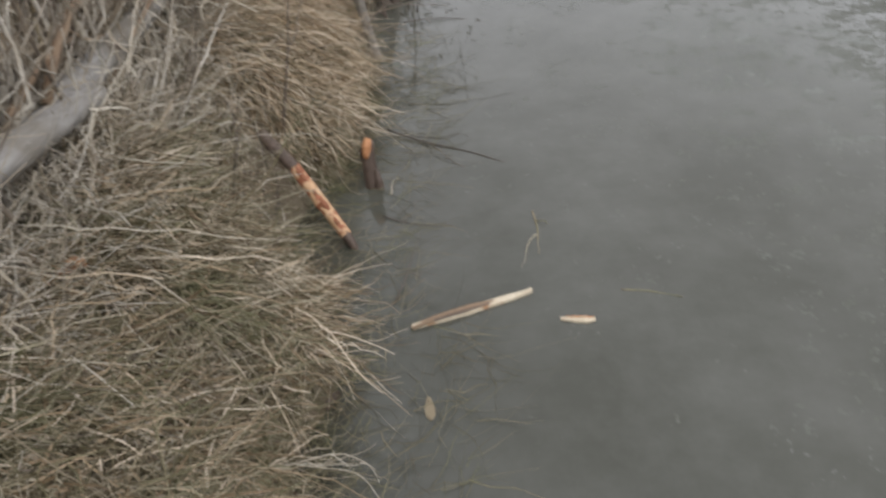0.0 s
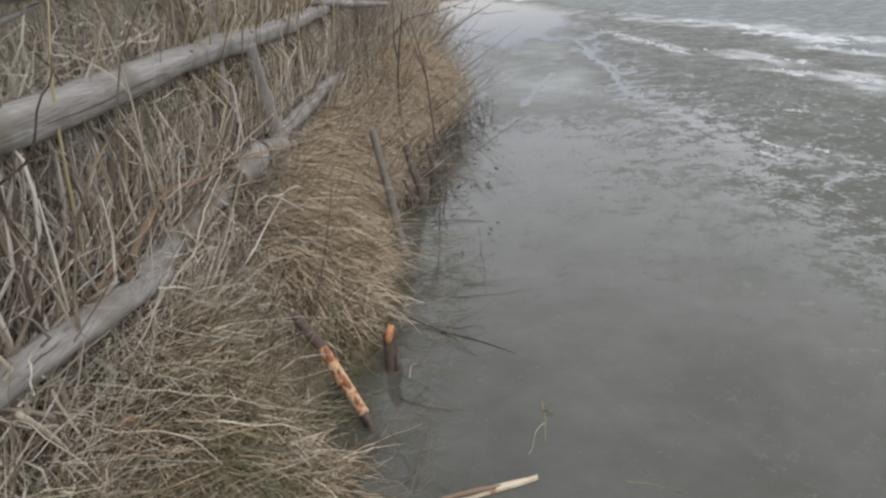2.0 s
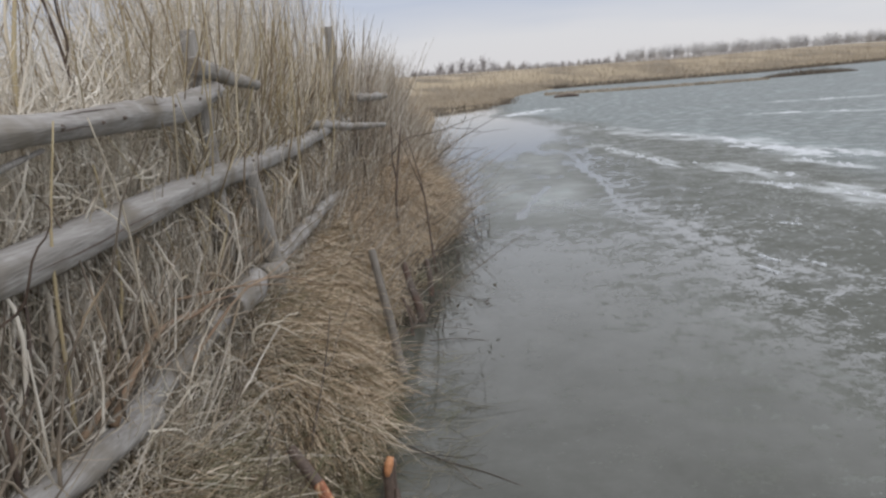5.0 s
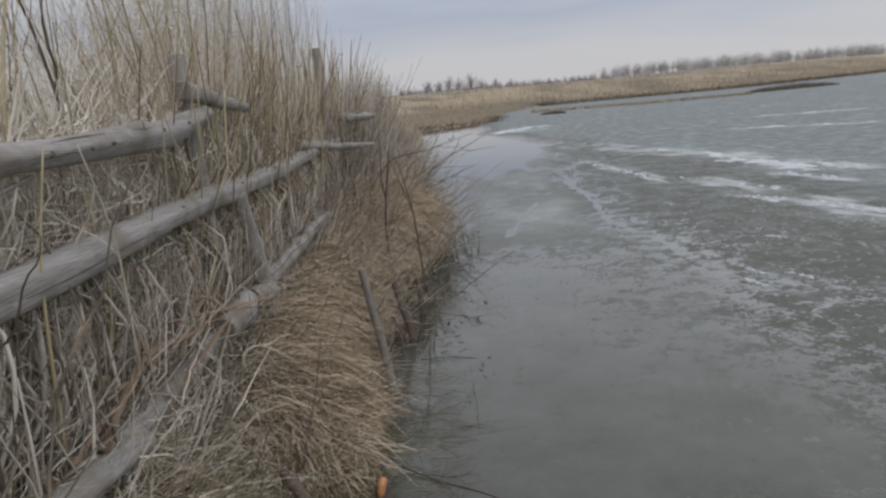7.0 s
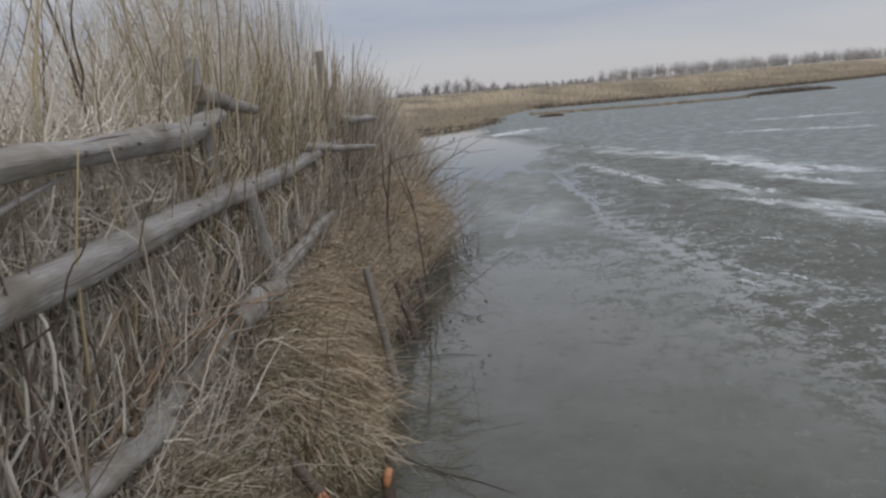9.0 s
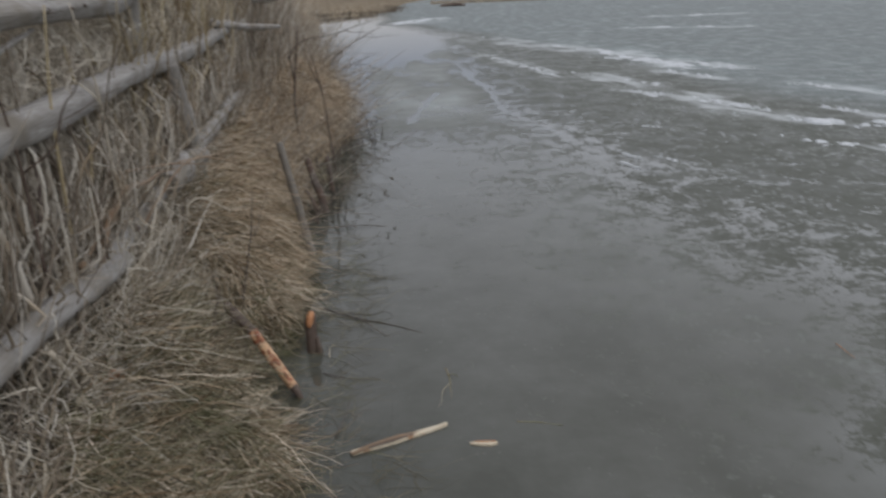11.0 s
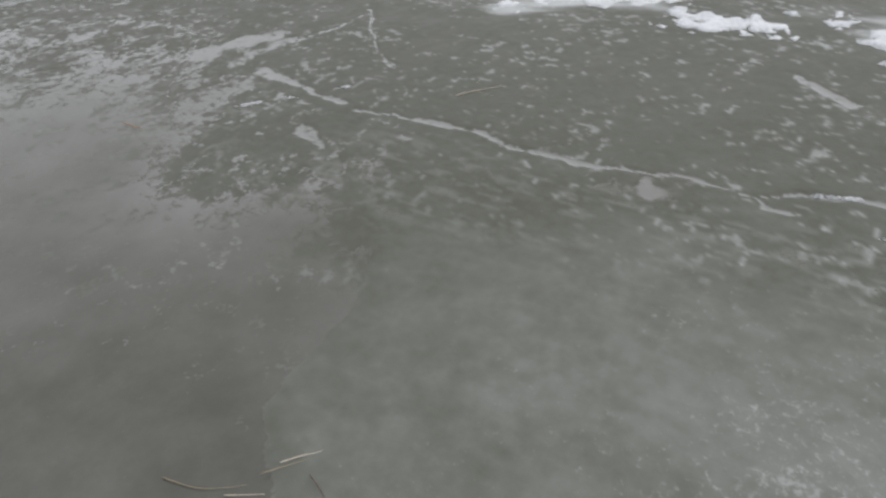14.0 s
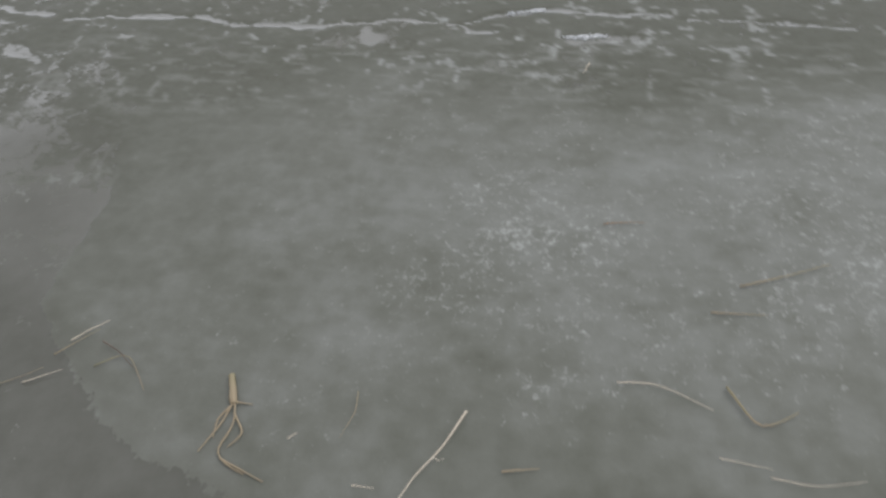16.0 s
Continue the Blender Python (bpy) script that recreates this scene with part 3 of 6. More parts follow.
def ice_field(x, y):
    """Height of the ice over the water and what its surface is like, as attributes from 0 to 1."""
    slab_side = x - np.interp(y, SLAB_EDGE_Y, SLAB_EDGE_X)
    slab = smooth(0.0, 0.09, slab_side + 0.10 * fbm(x * 5, y * 5, 31, 5)) * (1 - smooth(-0.4, 0.3, y + 0.5 * fbm(x * 4, y * 4, 33, 5))) * (1 - smooth(2.1, 2.75, x + 0.5 * fbm(x * 2, y * 2, 5) + 0.35 * fbm(x * 14, y * 5, 6, 3)))
    belt = 0.42 + 0.42 * smooth(1.2, 2.4, y) + 0.15 * smooth(8, 20, y)
    side = x - np.interp(y, DARK_EDGE_Y, DARK_EDGE_X) + 0.3 * fbm(x * 1.1, y * 1.1, 13, 3) + 0.45 * fbm(x * 4, y * 4, 14, 4)
    u = side / belt
    wet = np.interp(u, [-3.0, -1.6, -0.7, 0.0, 0.5, 1.4, 4.0], [0.61, 0.56, 0.535, 0.505, 0.445, 0.37, 0.29]) + 0.20 * fbm(x * 1.7, y * 1.7, 17, 3)
    wet = wet + 0.10 * smooth(0.2, -0.8, u) * (1 - smooth(0.3, 1.3, y)) + 0.08 * (1 - smooth(0.9, 1.5, x)) * (1 - smooth(5, 7, y))
    rotten = smooth(6.0, 8.8, y + 1.2 * fbm(x * 1.5, y * 0.7, 15, 3)) * (1 - smooth(13.5, 17.5, y + 13 * fbm(x * 0.9, y * 0.3, 19, 4))) * smooth(-0.05, 0.5, x) * (1 - smooth(-0.5, 0.15, side))
    wet = wet - rotten * (0.27 - 0.6 * fbm(x * 1.5, y * 0.8, 21, 4)) + 0.25 * smooth(14.5, 18, y + 13 * fbm(x * 0.9, y * 0.3, 19, 4)) * (1 - smooth(-1.0, -0.2, side))
    pale_ice = smooth(-0.5, 0.9, x - np.interp(y, PALE_EDGE_Y, PALE_EDGE_X) + 0.9 * fbm(x * 0.7, y * 0.35, 27, 4))
    wet = wet * (1 - 0.6 * pale_ice)
    relief = (0.006 + 0.010 * fbm(x * 4, y * 4, 11, 5)) * smooth(-0.2, 1.0, side)
    pale = 0.42 * smooth(0.14, 0.27, fbm(x * 25, y * 25, 83, 4) + 0.35 * fbm(x * 3, y * 3, 85, 3)) * smooth(0.0, 0.9, side)
    # thin broken skin of ice over the shallow water: a net of fine ridges in patches
    net = 1 - smooth(0.0, 0.06, np.abs(fbm(x * 7 + 0.8 * fbm(x * 3, y * 3, 63, 3), y * 7, 65, 4)))
    net = net * smooth(0.0, 0.16, fbm(x * 2.1, y * 2.1, 67, 3) + 0.10) * smooth(-1.5, -0.7, side) * (1 - smooth(0.1, 0.7, side)) * (1 - smooth(4.0, 7.0, y)) * smooth(-1.5, -0.5, y)
    milk = smooth(-0.9, 0.5, side) * smooth(0.0, 0.7, y + 0.4 * slab_side) * 0.8
    streaks = fbm(x * 33, y * 11, 87, 4)
    flow = smooth(2.0, 2.4, x) * (1 - smooth(2.75, 3.0, x)) * (1 - smooth(0.1, 0.9, y))
    pale = np.maximum(pale, 0.17 * flow * smooth(-0.02, 0.2, streaks))
    wet = wet + 0.16 * flow * streaks
    for line, w in CRACKS:
        d = to_line(x + 0.09 * fbm(x * 6, y * 6, 51), y + 0.09 * fbm(x * 6, y * 6, 61), line)
        d = d + (0.9 if w > 0.021 else 2.2) * w * fbm(x * 9, y * 9, 91)
        open_ = w * (0.35 + 1.3 * value_noise(x * 6, y * 6, 95))
        crack = 1 - smooth(open_ * 0.5, open_, d)
        wet = wet + (np.maximum(wet, 0.57 if w < 0.0215 else 0.66 if w < 0.04 else 0.55 if w < 0.061 else 0.61) - wet) * crack
        milk = np.maximum(milk, crack * (1 if w < 0.04 else 0.6))
        relief = relief * (1 - 0.8 * crack)
    wet = wet * (1 - slab)
    out = smooth(-1.9, -2.6, slab_side + 0.8 * smooth(1.2, 4, y)) * (1 - smooth(6, 8, y))
    wet = wet + (1 - wet) * out
    h = 0.003 - 0.02 * out + np.maximum(relief, 0) * (1 - slab) + slab * (0.004 + 0.003 * fbm(x * 5, y * 5, 41))
    milky = (0.16 + 0.07 * smooth(-1.1, -1.9, y) * smooth(1.1, 1.6, x) + 0.02 * smooth(0.95, 1.5, x) - 0.05 * smooth(-1.0, -1.9, y) * (1 - smooth(0.9, 1.4, x))) * slab * (0.35 + 0.65 * smooth(0.1, -0.9, y + 0.25 * fbm(x * 3, y * 3, 77, 5)))
    tone = np.maximum(milky, pale) + 0.10 * pale_ice + 0.08 * fbm(x * 0.8, y * 0.8, 71) * (1 - 0.5 * slab) + slab * (0.045 * fbm(x * 2.6, y * 2.6, 73, 5) + 0.09 * streaks + 0.07 * fbm(x * 27, y * 27, 81, 1))
    tone = tone + 0.13 * (1 - smooth(-0.5, 0.2, side)) * (1 - slab) + rotten * (0.24 + 0.5 * fbm(x * 2.2, y * 1.3, 25, 5))
    speck = slab * smooth(-0.7, -1.5, y + 0.45 * fbm(x * 1.6, y * 1.6, 75, 3)) * smooth(0.85, 1.3, x)
    tone = tone + 0.22 * net * (1 - slab)
    wet = wet - 0.10 * net * (1 - slab)
    slush = np.zeros_like(x)
    for ax, ay, bx, by, half, height in SNOW_AND_GLINT:
        length = math.hypot(bx - ax, by - ay)
        cx, cy = (bx - ax) / length, (by - ay) / length
        u = ((x - ax) * cx + (y - ay) * cy) / length * 2 - 1
        v = ((y - ay) * cx - (x - ax) * cy) / half
        v = v + 2.2 * fbm(u * length * 0.25 + ax, ay + 0 * u, 47, 4)
        near = np.exp(-(v / 1.7) ** 2) * (1 - smooth(0.7, 1.6, np.abs(u)))
        if half > 0.06:
            tone = tone + 0.30 * near * smooth(-0.12, 0.2, fbm(x * 2.5, y * 1.5, 97, 5))
            wet = wet * (1 - 0.5 * near)
        if half > 0.1:
            streaky = fbm(u * length * 0.9 + ax, v * 1.6, 43, 5)
            slush = np.maximum(slush, 0.66 * smooth(0.55, 1.6, near + 2.2 * streaky) * near ** 0.5)
    return h, {"tone": tone, "wet": wet, "milk": milk, "slush": slush, "pale": pale_ice, "speck": speck}


def ice_sheet(name, xs, ys, label):
    X, Y = np.meshgrid(xs, ys)
    h, look_of = ice_field(X, Y)
    me = mesh(name, np.stack([X, Y, h], -1), grid_faces(len(xs), len(ys)))
    for key, value in look_of.items():
        at = me.attributes.new(key, "FLOAT", "POINT")
        at.data.foreach_set("value", np.clip(value, 0, 1).ravel().astype(np.float32))
    ob = part(name, me, ICE)
    return tagged(ob, label, "ice", kind="structure")


ice_sheet("ice_near", np.arange(-0.1, 6.8, 0.017), np.arange(-3.6, 4.5, 0.018), "rotten grey-olive spring ice with cracks and meltwater")
ice_sheet("ice_middle", np.arange(-0.6, 10.5, 0.03), np.arange(4.48, 15.98, 0.04), "wet dark ice breaking up beside open water")
ice_sheet("ice_behind", np.arange(-0.1, 6.8, 0.05), spaced(-80, -3.58, -3.58, 0.03, 1.08), "grey rotten ice along the bank behind the walk")
ice_sheet("ice_side", np.arange(6.77, 10.55, 0.06), np.arange(-12.0, 4.52, 0.06), "dark wet ice out on the lake")
ice_sheet("ice_outer", spaced(10.47, 300, 10.47, 0.12, 1.06), spaced(-80, 16.02, 10.0, 0.15, 1.05), "grey-green lake ice away from the bank")
ice_sheet("ice_far", spaced(-1.5, 600, 3, 0.12, 1.04), np.concatenate([[15.96], spaced(16.0, 700, 16.0, 0.12, 1.03)]), "pale grey-green lake ice reaching the far shore")


# ---- wattle fence: posts, rails and upright sticks ----
def fence_x(y):
    return -0.56 - 0.085 * y


def before_fence(y, z):
    """How far a stick may stand out from the plane of the fence: the rails lie before the sticks."""
    gap = np.zeros_like(z)
    for zr, half in ((1.335, 0.075), (1.61, 0.06), (0.85, 0.07)):
        gap = np.maximum(gap, np.exp(-((z - zr) / half) ** 4))
    return fence_x(y) + 0.015 + 0.13 * (1 - gap)


def log_mesh(points, radii, name="rail", sides=16, k=48, knots=5, seed=0):
    """A weathered log through the points: uneven girth, knots, drying cracks, sawn ends."""
    r = np.random.default_rng(seed)
    pts = np.asarray(points, float)
    t = np.concatenate([[0], np.cumsum(np.linalg.norm(np.diff(pts, axis=0), axis=1))])
    s = np.linspace(0, t[-1], k)
    line = np.stack([np.interp(s, t, pts[:, i]) for i in range(3)], -1)
    for _ in range(3):
        line[1:-1] = (line[:-2] + 2 * line[1:-1] + line[2:]) / 4
    line[1], line[-2] = line[0] + (line[1] - line[0]) * 0.08, line[-1] + (line[-2] - line[-1]) * 0.08
    rad = np.interp(s, t, radii)
    verts, faces = tubes(line[None], rad[None], sides, True)
    verts = verts.reshape(k, sides, 3)
    a = np.arange(sides) * 2 * np.pi / sides
    swell = 1 + 0.06 * np.sin(2 * a[None] + 5 * s[:, None] + seed) + 0.05 * np.sin(a[None] + 11 * s[:, None]) + 0.05 * r.normal(0, 1, (1, sides)) + 0.015 * r.normal(0, 1, (k, sides))
    swell[1], swell[-2] = swell[0], swell[-1]
    for _ in range(knots):
        i, j = r.integers(2, k - 2), r.integers(0, sides)
        da = np.minimum(np.abs(np.arange(sides) - j), sides - np.abs(np.arange(sides) - j))
        swell += 0.22 * np.exp(-((np.arange(k)[:, None] - i) ** 2) / 1.2 - da[None] ** 2 / 1.5)
    groove = r.integers(0, sides)
    lo, hi = sorted(r.integers(3, k - 3, 2))
    swell[lo:hi, groove] -= 0.13
    verts = line[:, None] + (verts - line[:, None]) * swell[:, :, None]
    return mesh(name, verts.reshape(-1, 3), faces)


GRAIN = material("end_grain", [(0.10, 0.085, 0.065), (0.20, 0.175, 0.145), (0.33, 0.30, 0.26)], 60, (1, 1, 1), 0.85, 0.6, 200)
fence = tagged(new("wattle_fence"), "old wattle fence of grey sticks with weathered log rails", "fence")
fence.location = (0, 0, 0)
RAILS = [
    ([(-0.52, 0.0, 1.612), (-0.545, 0.5, 1.603), (-0.575, 0.9, 1.603), (-0.605, 1.12, 1.607), (-0.64, 1.55, 1.609), (-0.668, 1.86, 1.616), (-0.70, 2.28, 1.675)], [0.034, 0.035, 0.036, 0.039, 0.044, 0.046, 0.039], "grey top rail log"),
    ([(-0.50, -0.4, 1.345), (-0.51, 0.13, 1.352), (-0.545, 0.5, 1.346), (-0.58, 0.94, 1.337), (-0.607, 1.255, 1.343), (-0.648, 1.72, 1.348), (-0.71, 2.43, 1.334), (-0.795, 3.4, 1.316), (-0.86, 4.17, 1.32), (-0.95, 5.28, 1.33)], [0.044, 0.044, 0.046, 0.046, 0.043, 0.044, 0.046, 0.048, 0.048, 0.039], "split grey middle rail log"),
    ([(-0.562, 0.95, 0.866), (-0.602, 1.346, 0.848), (-0.64, 1.75, 0.835), (-0.67, 2.08, 0.828)], [0.039, 0.040, 0.039, 0.037], "grey bottom rail log with a knot"),
    ([(-0.46, -0.5, 0.97), (-0.49, 0.25, 0.945), (-0.51, 0.6, 0.91), (-0.55, 1.12, 0.83)], [0.036, 0.036, 0.038, 0.038], "cracked grey bottom rail log"),
    ([(-0.618, 1.95, 0.868), (-0.63, 2.15, 0.876), (-0.648, 2.32, 0.872)], [0.052, 0.070, 0.054], "short bleached ragged log chunk on the bank"),
    ([(-0.66, 2.42, 0.862), (-0.64, 2.50, 0.855), (-0.615, 2.58, 0.845)], [0.05, 0.048, 0.044], "pale sawn log end lying by the bottom rail"),
    ([(-0.675, 2.68, 0.862), (-0.74, 3.4, 0.848), (-0.815, 4.29, 0.843), (-0.92, 5.56, 0.785)], [0.043, 0.045, 0.045, 0.03], "bleached bottom rail log"),
    ([(-0.685, 2.07, 1.765), (-0.72, 2.5, 1.725), (-0.755, 2.98, 1.69)], [0.035, 0.032, 0.027], "short grey rail stub"),
    ([(-0.88, 4.5, 1.41), (-1.05, 6.2, 1.33), (-1.2, 8.3, 1.27)], [0.034, 0.034, 0.03], "thin pale rail pole"),
    ([(-0.96, 4.9, 1.39), (-0.80, 5.6, 1.32), (-0.68, 6.6, 1.27)], [0.034, 0.032, 0.022], "bleached pole end hanging from the fence"),
    ([(-0.82, 6.2, 1.545), (-0.80, 7.6, 1.53)], [0.036, 0.034], "short bleached rail pole"),
    ([(-1.12, 7.3, 1.54), (-1.3, 9.6, 1.5), (-1.5, 12.0, 1.46)], [0.05, 0.05, 0.045], "far grey rail log"),
    ([(-1.15, 7.0, 0.85), (-1.35, 9.5, 0.75), (-1.7, 14.0, 0.6)], [0.05, 0.05, 0.045], "far grey rail log"),
]
for i, (pts, rad, label) in enumerate(RAILS):
    rail = part("rail", log_mesh(pts, rad, seed=i + 3), LOG, fence, label)
    for a, b, r in ((pts[0], pts[1], rad[0]), (pts[-1], pts[-2], rad[-1])):
        if i in (1, 2, 4, 5, 6, 7):
            out = unit(np.array(a) - np.array(b))
            u = unit(np.cross(out, (0, 0, 1)))
            v = np.cross(u, out)
            ang = np.linspace(0, 2 * np.pi, 15)[:-1]
            ring = np.array(a) + out * 0.002 + r * 0.9 * (np.cos(ang)[:, None] * u + np.sin(ang)[:, None] * v) * rng.uniform(0.9, 1.02, 14)[:, None]
            hub = np.array(a) + out * 0.004
            part("end_grain", mesh("end_grain", np.concatenate([ring, ring - out * 0.006, [hub]]), [np.array([(q, (q + 1) % 14, 28) for q in range(14)]), np.array([(q + 14, (q + 1) % 14 + 14, (q + 1) % 14, q) for q in range(14)])], False), GRAIN, rail, "dark weathered end grain")
    if i in (0, 1, 2, 3, 6):
        for j in range(2):
            pp = np.array(pts)
            t0 = rng.uniform(0.05, 0.6)
            t1 = t0 + rng.uniform(0.15, 0.35)
            tt = np.linspace(0, 1, len(pp))
            u = np.linspace(t0, t1, 9)
            ang = rng.uniform(-0.2, 1.1)
            rr = np.interp(u, tt, rad)
            line = np.stack([np.interp(u, tt, pp[:, c]) for c in range(3)], -1)
            line += np.stack([np.cos(ang) * rr, np.zeros(9), np.sin(ang) * rr], -1) + rng.normal(0, 0.0015, (9, 3))
            part("drying_crack", mesh("drying_crack", *tubes(line[None], np.array([[0.0004, 0.001, 0.0016, 0.002, 0.0018, 0.0018, 0.0014, 0.001, 0.0004]]), 5)), BARK, rail, "dark drying crack along the log")
for kx, ky, kz, kr in [(-0.563, 1.346, 0.864, 0.011), (-0.612, 1.75, 1.365, 0.010), (-0.547, 0.95, 1.605, 0.009), (-0.615, 1.7, 1.63, 0.008), (-0.63, 1.95, 1.645, 0.006), (-0.57, 1.28, 1.61, 0.006), (-0.56, 1.15, 1.605, 0.005), (-0.62, 2.4, 1.375, 0.006), (-0.73, 3.3, 1.36, 0.008)]:
    a = np.linspace(0, 2 * np.pi, 9)[:-1]
    ring = np.stack([np.zeros(8), np.cos(a) * kr * 1.3, np.sin(a) * kr], -1)
    vs = np.concatenate([ring + (0, 0, 0), ring * 0.6 + (0.006, 0, 0), [(0.003, 0, 0)]]) + (kx, ky, kz)
    fs = [np.array([(j, (j + 1) % 8, 8 + (j + 1) % 8, 8 + j) for j in range(8)]), np.array([(8 + j, 8 + (j + 1) % 8, 16) for j in range(8)])]
    part("knot", mesh("knot", vs, fs), BARK, fence, "dark branch knot on a rail")
POSTS = [
    ((-0.71, 2.22, 0.5), (-0.735, 2.17, 1.90), 0.036),
    ((-0.665, 2.72, 0.55), (-0.685, 2.52, 1.31), 0.042),
    ((-0.96, 5.02, 0.5), (-0.96, 5.05, 1.45), 0.045),
    ((-1.08, 6.3, 0.5), (-1.06, 6.2, 2.2), 0.05),
    ((-0.62, 0.0, 0.4), (-0.60, -0.05, 1.9), 0.045),
]
for i, (a, b, r) in enumerate(POSTS):
    part("post", log_mesh([a, tuple((p + q) / 2 + 0.01 for p, q in zip(a, b)), b], [r, r * 0.95, r * 0.85], "post", 12, 24, 4, i + 40), POLE, fence, "grey round fence post")

stick_meshes = []
for i in range(24):
    p = wander((0, 0, 0), (0, 0, 1), 14, 0.036) + rng.normal(0, 0.0025, (14, 3))
    paths, radii = [p], [np.linspace(0.0105, 0.0055, 14) * rng.uniform(0.6, 1.35) * rng.uniform(0.9, 1.1, 14)]
    for j in range(rng.integers(2, 5)):
        q = p[rng.integers(3, 11)]
        paths.append(wander(q, q + np.array([rng.normal(0, 0.08), rng.normal(0, 0.08), rng.uniform(0.08, 0.3)]), 14, 0.012))
        radii.append(np.linspace(0.0035, 0.0015, 14))
    stick_meshes.append(mesh("stick", *tubes(np.array(paths), np.array(radii), 5, True)))
for i in range(300):
    y = rng.uniform(-0.1, 3.3)
    front = rng.random() < 0.08
    x = fence_x(y) + (0.10 if front else 0) + rng.normal(0, 0.03)
    x = min(x, fence_x(y) - 0.02) if not front else x
    z = float(ground_height(np.array(x), np.array(y))) - 0.05
    ob = part("stick", stick_meshes[i % 24], STICK, fence)
    length = rng.uniform(0.2, 0.55) if front else rng.uniform(0.45, 1.0)
    turn = Euler((rng.normal(-0.06, 0.30), rng.normal(-0.03, 0.03), 0)).to_matrix() @ Euler((0, 0, rng.uniform(0, 6.28))).to_matrix()
    ob.matrix_basis = Matrix.LocRotScale((x, y, z), turn.to_euler(), (0.42, 0.42, length) if front else (1, 1, length))


def stick_mass(n, y0, y1, lo, hi, spread, lean, rad):
    y = rng.uniform(y0, y1, n)
    x = fence_x(y) - 0.02 + rng.normal(0, spread, n)
    z = ground_height(x, y) - 0.05
    length = rng.uniform(lo, hi, n)
    base = np.stack([x, y, z], -1)
    way = unit(np.stack([-0.04 + rng.normal(0, lean * 0.25, n), rng.normal(0, lean, n), np.ones(n)], -1))
    s = np.linspace(0, 1, 6)[None, :, None]
    path = base[:, None] + way[:, None] * s * length[:, None, None]
    path += rng.normal(0, 0.04, (n, 1, 3)) * np.sin(np.pi * s) + rng.normal(0, 0.035, (n, 1, 3)) * np.sin(2.3 * np.pi * s) + rng.normal(0, 0.012, (n, 6, 3))
    before = rng.random(n) < 0.06
    path[~before, :, 0] = np.minimum(path[~before, :, 0], before_fence(path[~before, :, 1], path[~before, :, 2]))
    r = rng.uniform(0.6, 1.3, n)[:, None] * rad * np.linspace(1, 0.45, 6)[None]
    return tubes(path, r, 5)


part("sticks", mesh("sticks", *stick_mass(850, -0.4, 4.0, 0.3, 0.95, 0.05, 0.26, 0.0058)), STICKS, fence, kind="stuff")
part("sticks", mesh("sticks", *stick_mass(1700, 3.6, 18.0, 0.4, 1.1, 0.06, 0.2, 0.006)), STICKS, fence, kind="stuff")
part("twigs", mesh("twigs", *stick_mass(1700, -0.4, 6.0, 0.2, 0.9, 0.08, 0.6, 0.0028)), STICKS, fence, "thin crossing brushwood", kind="stuff")

nb = 900
y = rng.uniform(-0.3, 4.2, nb)
x = fence_x(y) + rng.uniform(-0.02, 0.15, nb)
base = np.stack([x, y, ground_height(x, y) + rng.uniform(-0.05, 0.45, nb) * rng.random(nb)], -1)
way = unit(np.stack([rng.normal(0.06, 0.16, nb), rng.normal(0.15, 0.75, nb), rng.uniform(0.2, 1.0, nb)], -1))
t6 = np.linspace(0, 1, 7)[None, :, None]
path = base[:, None] + way[:, None] * t6 * rng.uniform(0.12, 0.62, nb)[:, None, None] + rng.normal(0, 0.07, (nb, 1, 3)) * t6 ** 2 + rng.normal(0, 0.02, (nb, 1, 3)) * np.sin(6 * t6) * 0.5 + rng.normal(0, 0.006, (nb, 7, 3))
before = rng.random(nb) < np.where(base[:, 2] < 0.95, 0.30, 0.08)
path[~before, :, 0] = np.minimum(path[~before, :, 0], before_fence(path[~before, :, 1], path[~before, :, 2]))
part("brushwood", mesh("brushwood", *tubes(path, (0.4 + 1.3 * rng.random(nb) ** 2.5)[:, None] * np.linspace(0.0052, 0.0016, 7)[None], 5)), STICKS, fence, "tangled grey brushwood", kind="stuff")

# ---- plants of the bank ----


def on_bank(n, y0, y1, x0, x1):
    y = rng.uniform(y0, y1, n)
    x = shore(y) + rng.uniform(x0, x1, n)
    return x, y


def stuff(name, me, mat, label, category):
    return tagged(part(name, me, mat), label, category, kind="stuff")


def tuft(x, y, amount):
    """The way in which the grass lies, turned from tuft to tuft."""
    a = amount * 7.0 * fbm(x * 4.5, y * 4.5, 37, 3)
    return np.cos(a), np.sin(a)


def low_reeds(x, y):
    """1 over the plot behind the near end of the fence where the reeds are broken down, 0 elsewhere."""
    return 1 - smooth(1.7, 2.3, (y + 0.6) / (0.4 - x))


def cleared(x, y):
    """Shorter grass round the gnawed branch and the logs lying at the foot of the fence."""
    d = to_line(x, y, [(-0.46, 1.88), (-0.13, 1.6)])
    d = np.minimum(d, 0.75 * to_line(x, y, [(-0.42, 1.70), (-0.20, 1.52)]))
    e = np.abs(x - fence_x(y) + 0.10) / 0.06
    return (1 - 0.92 * np.exp(-(d / 0.17) ** 2)) * (1 - 0.5 * np.exp(-e ** 2) * smooth(2.0, 2.3, y))


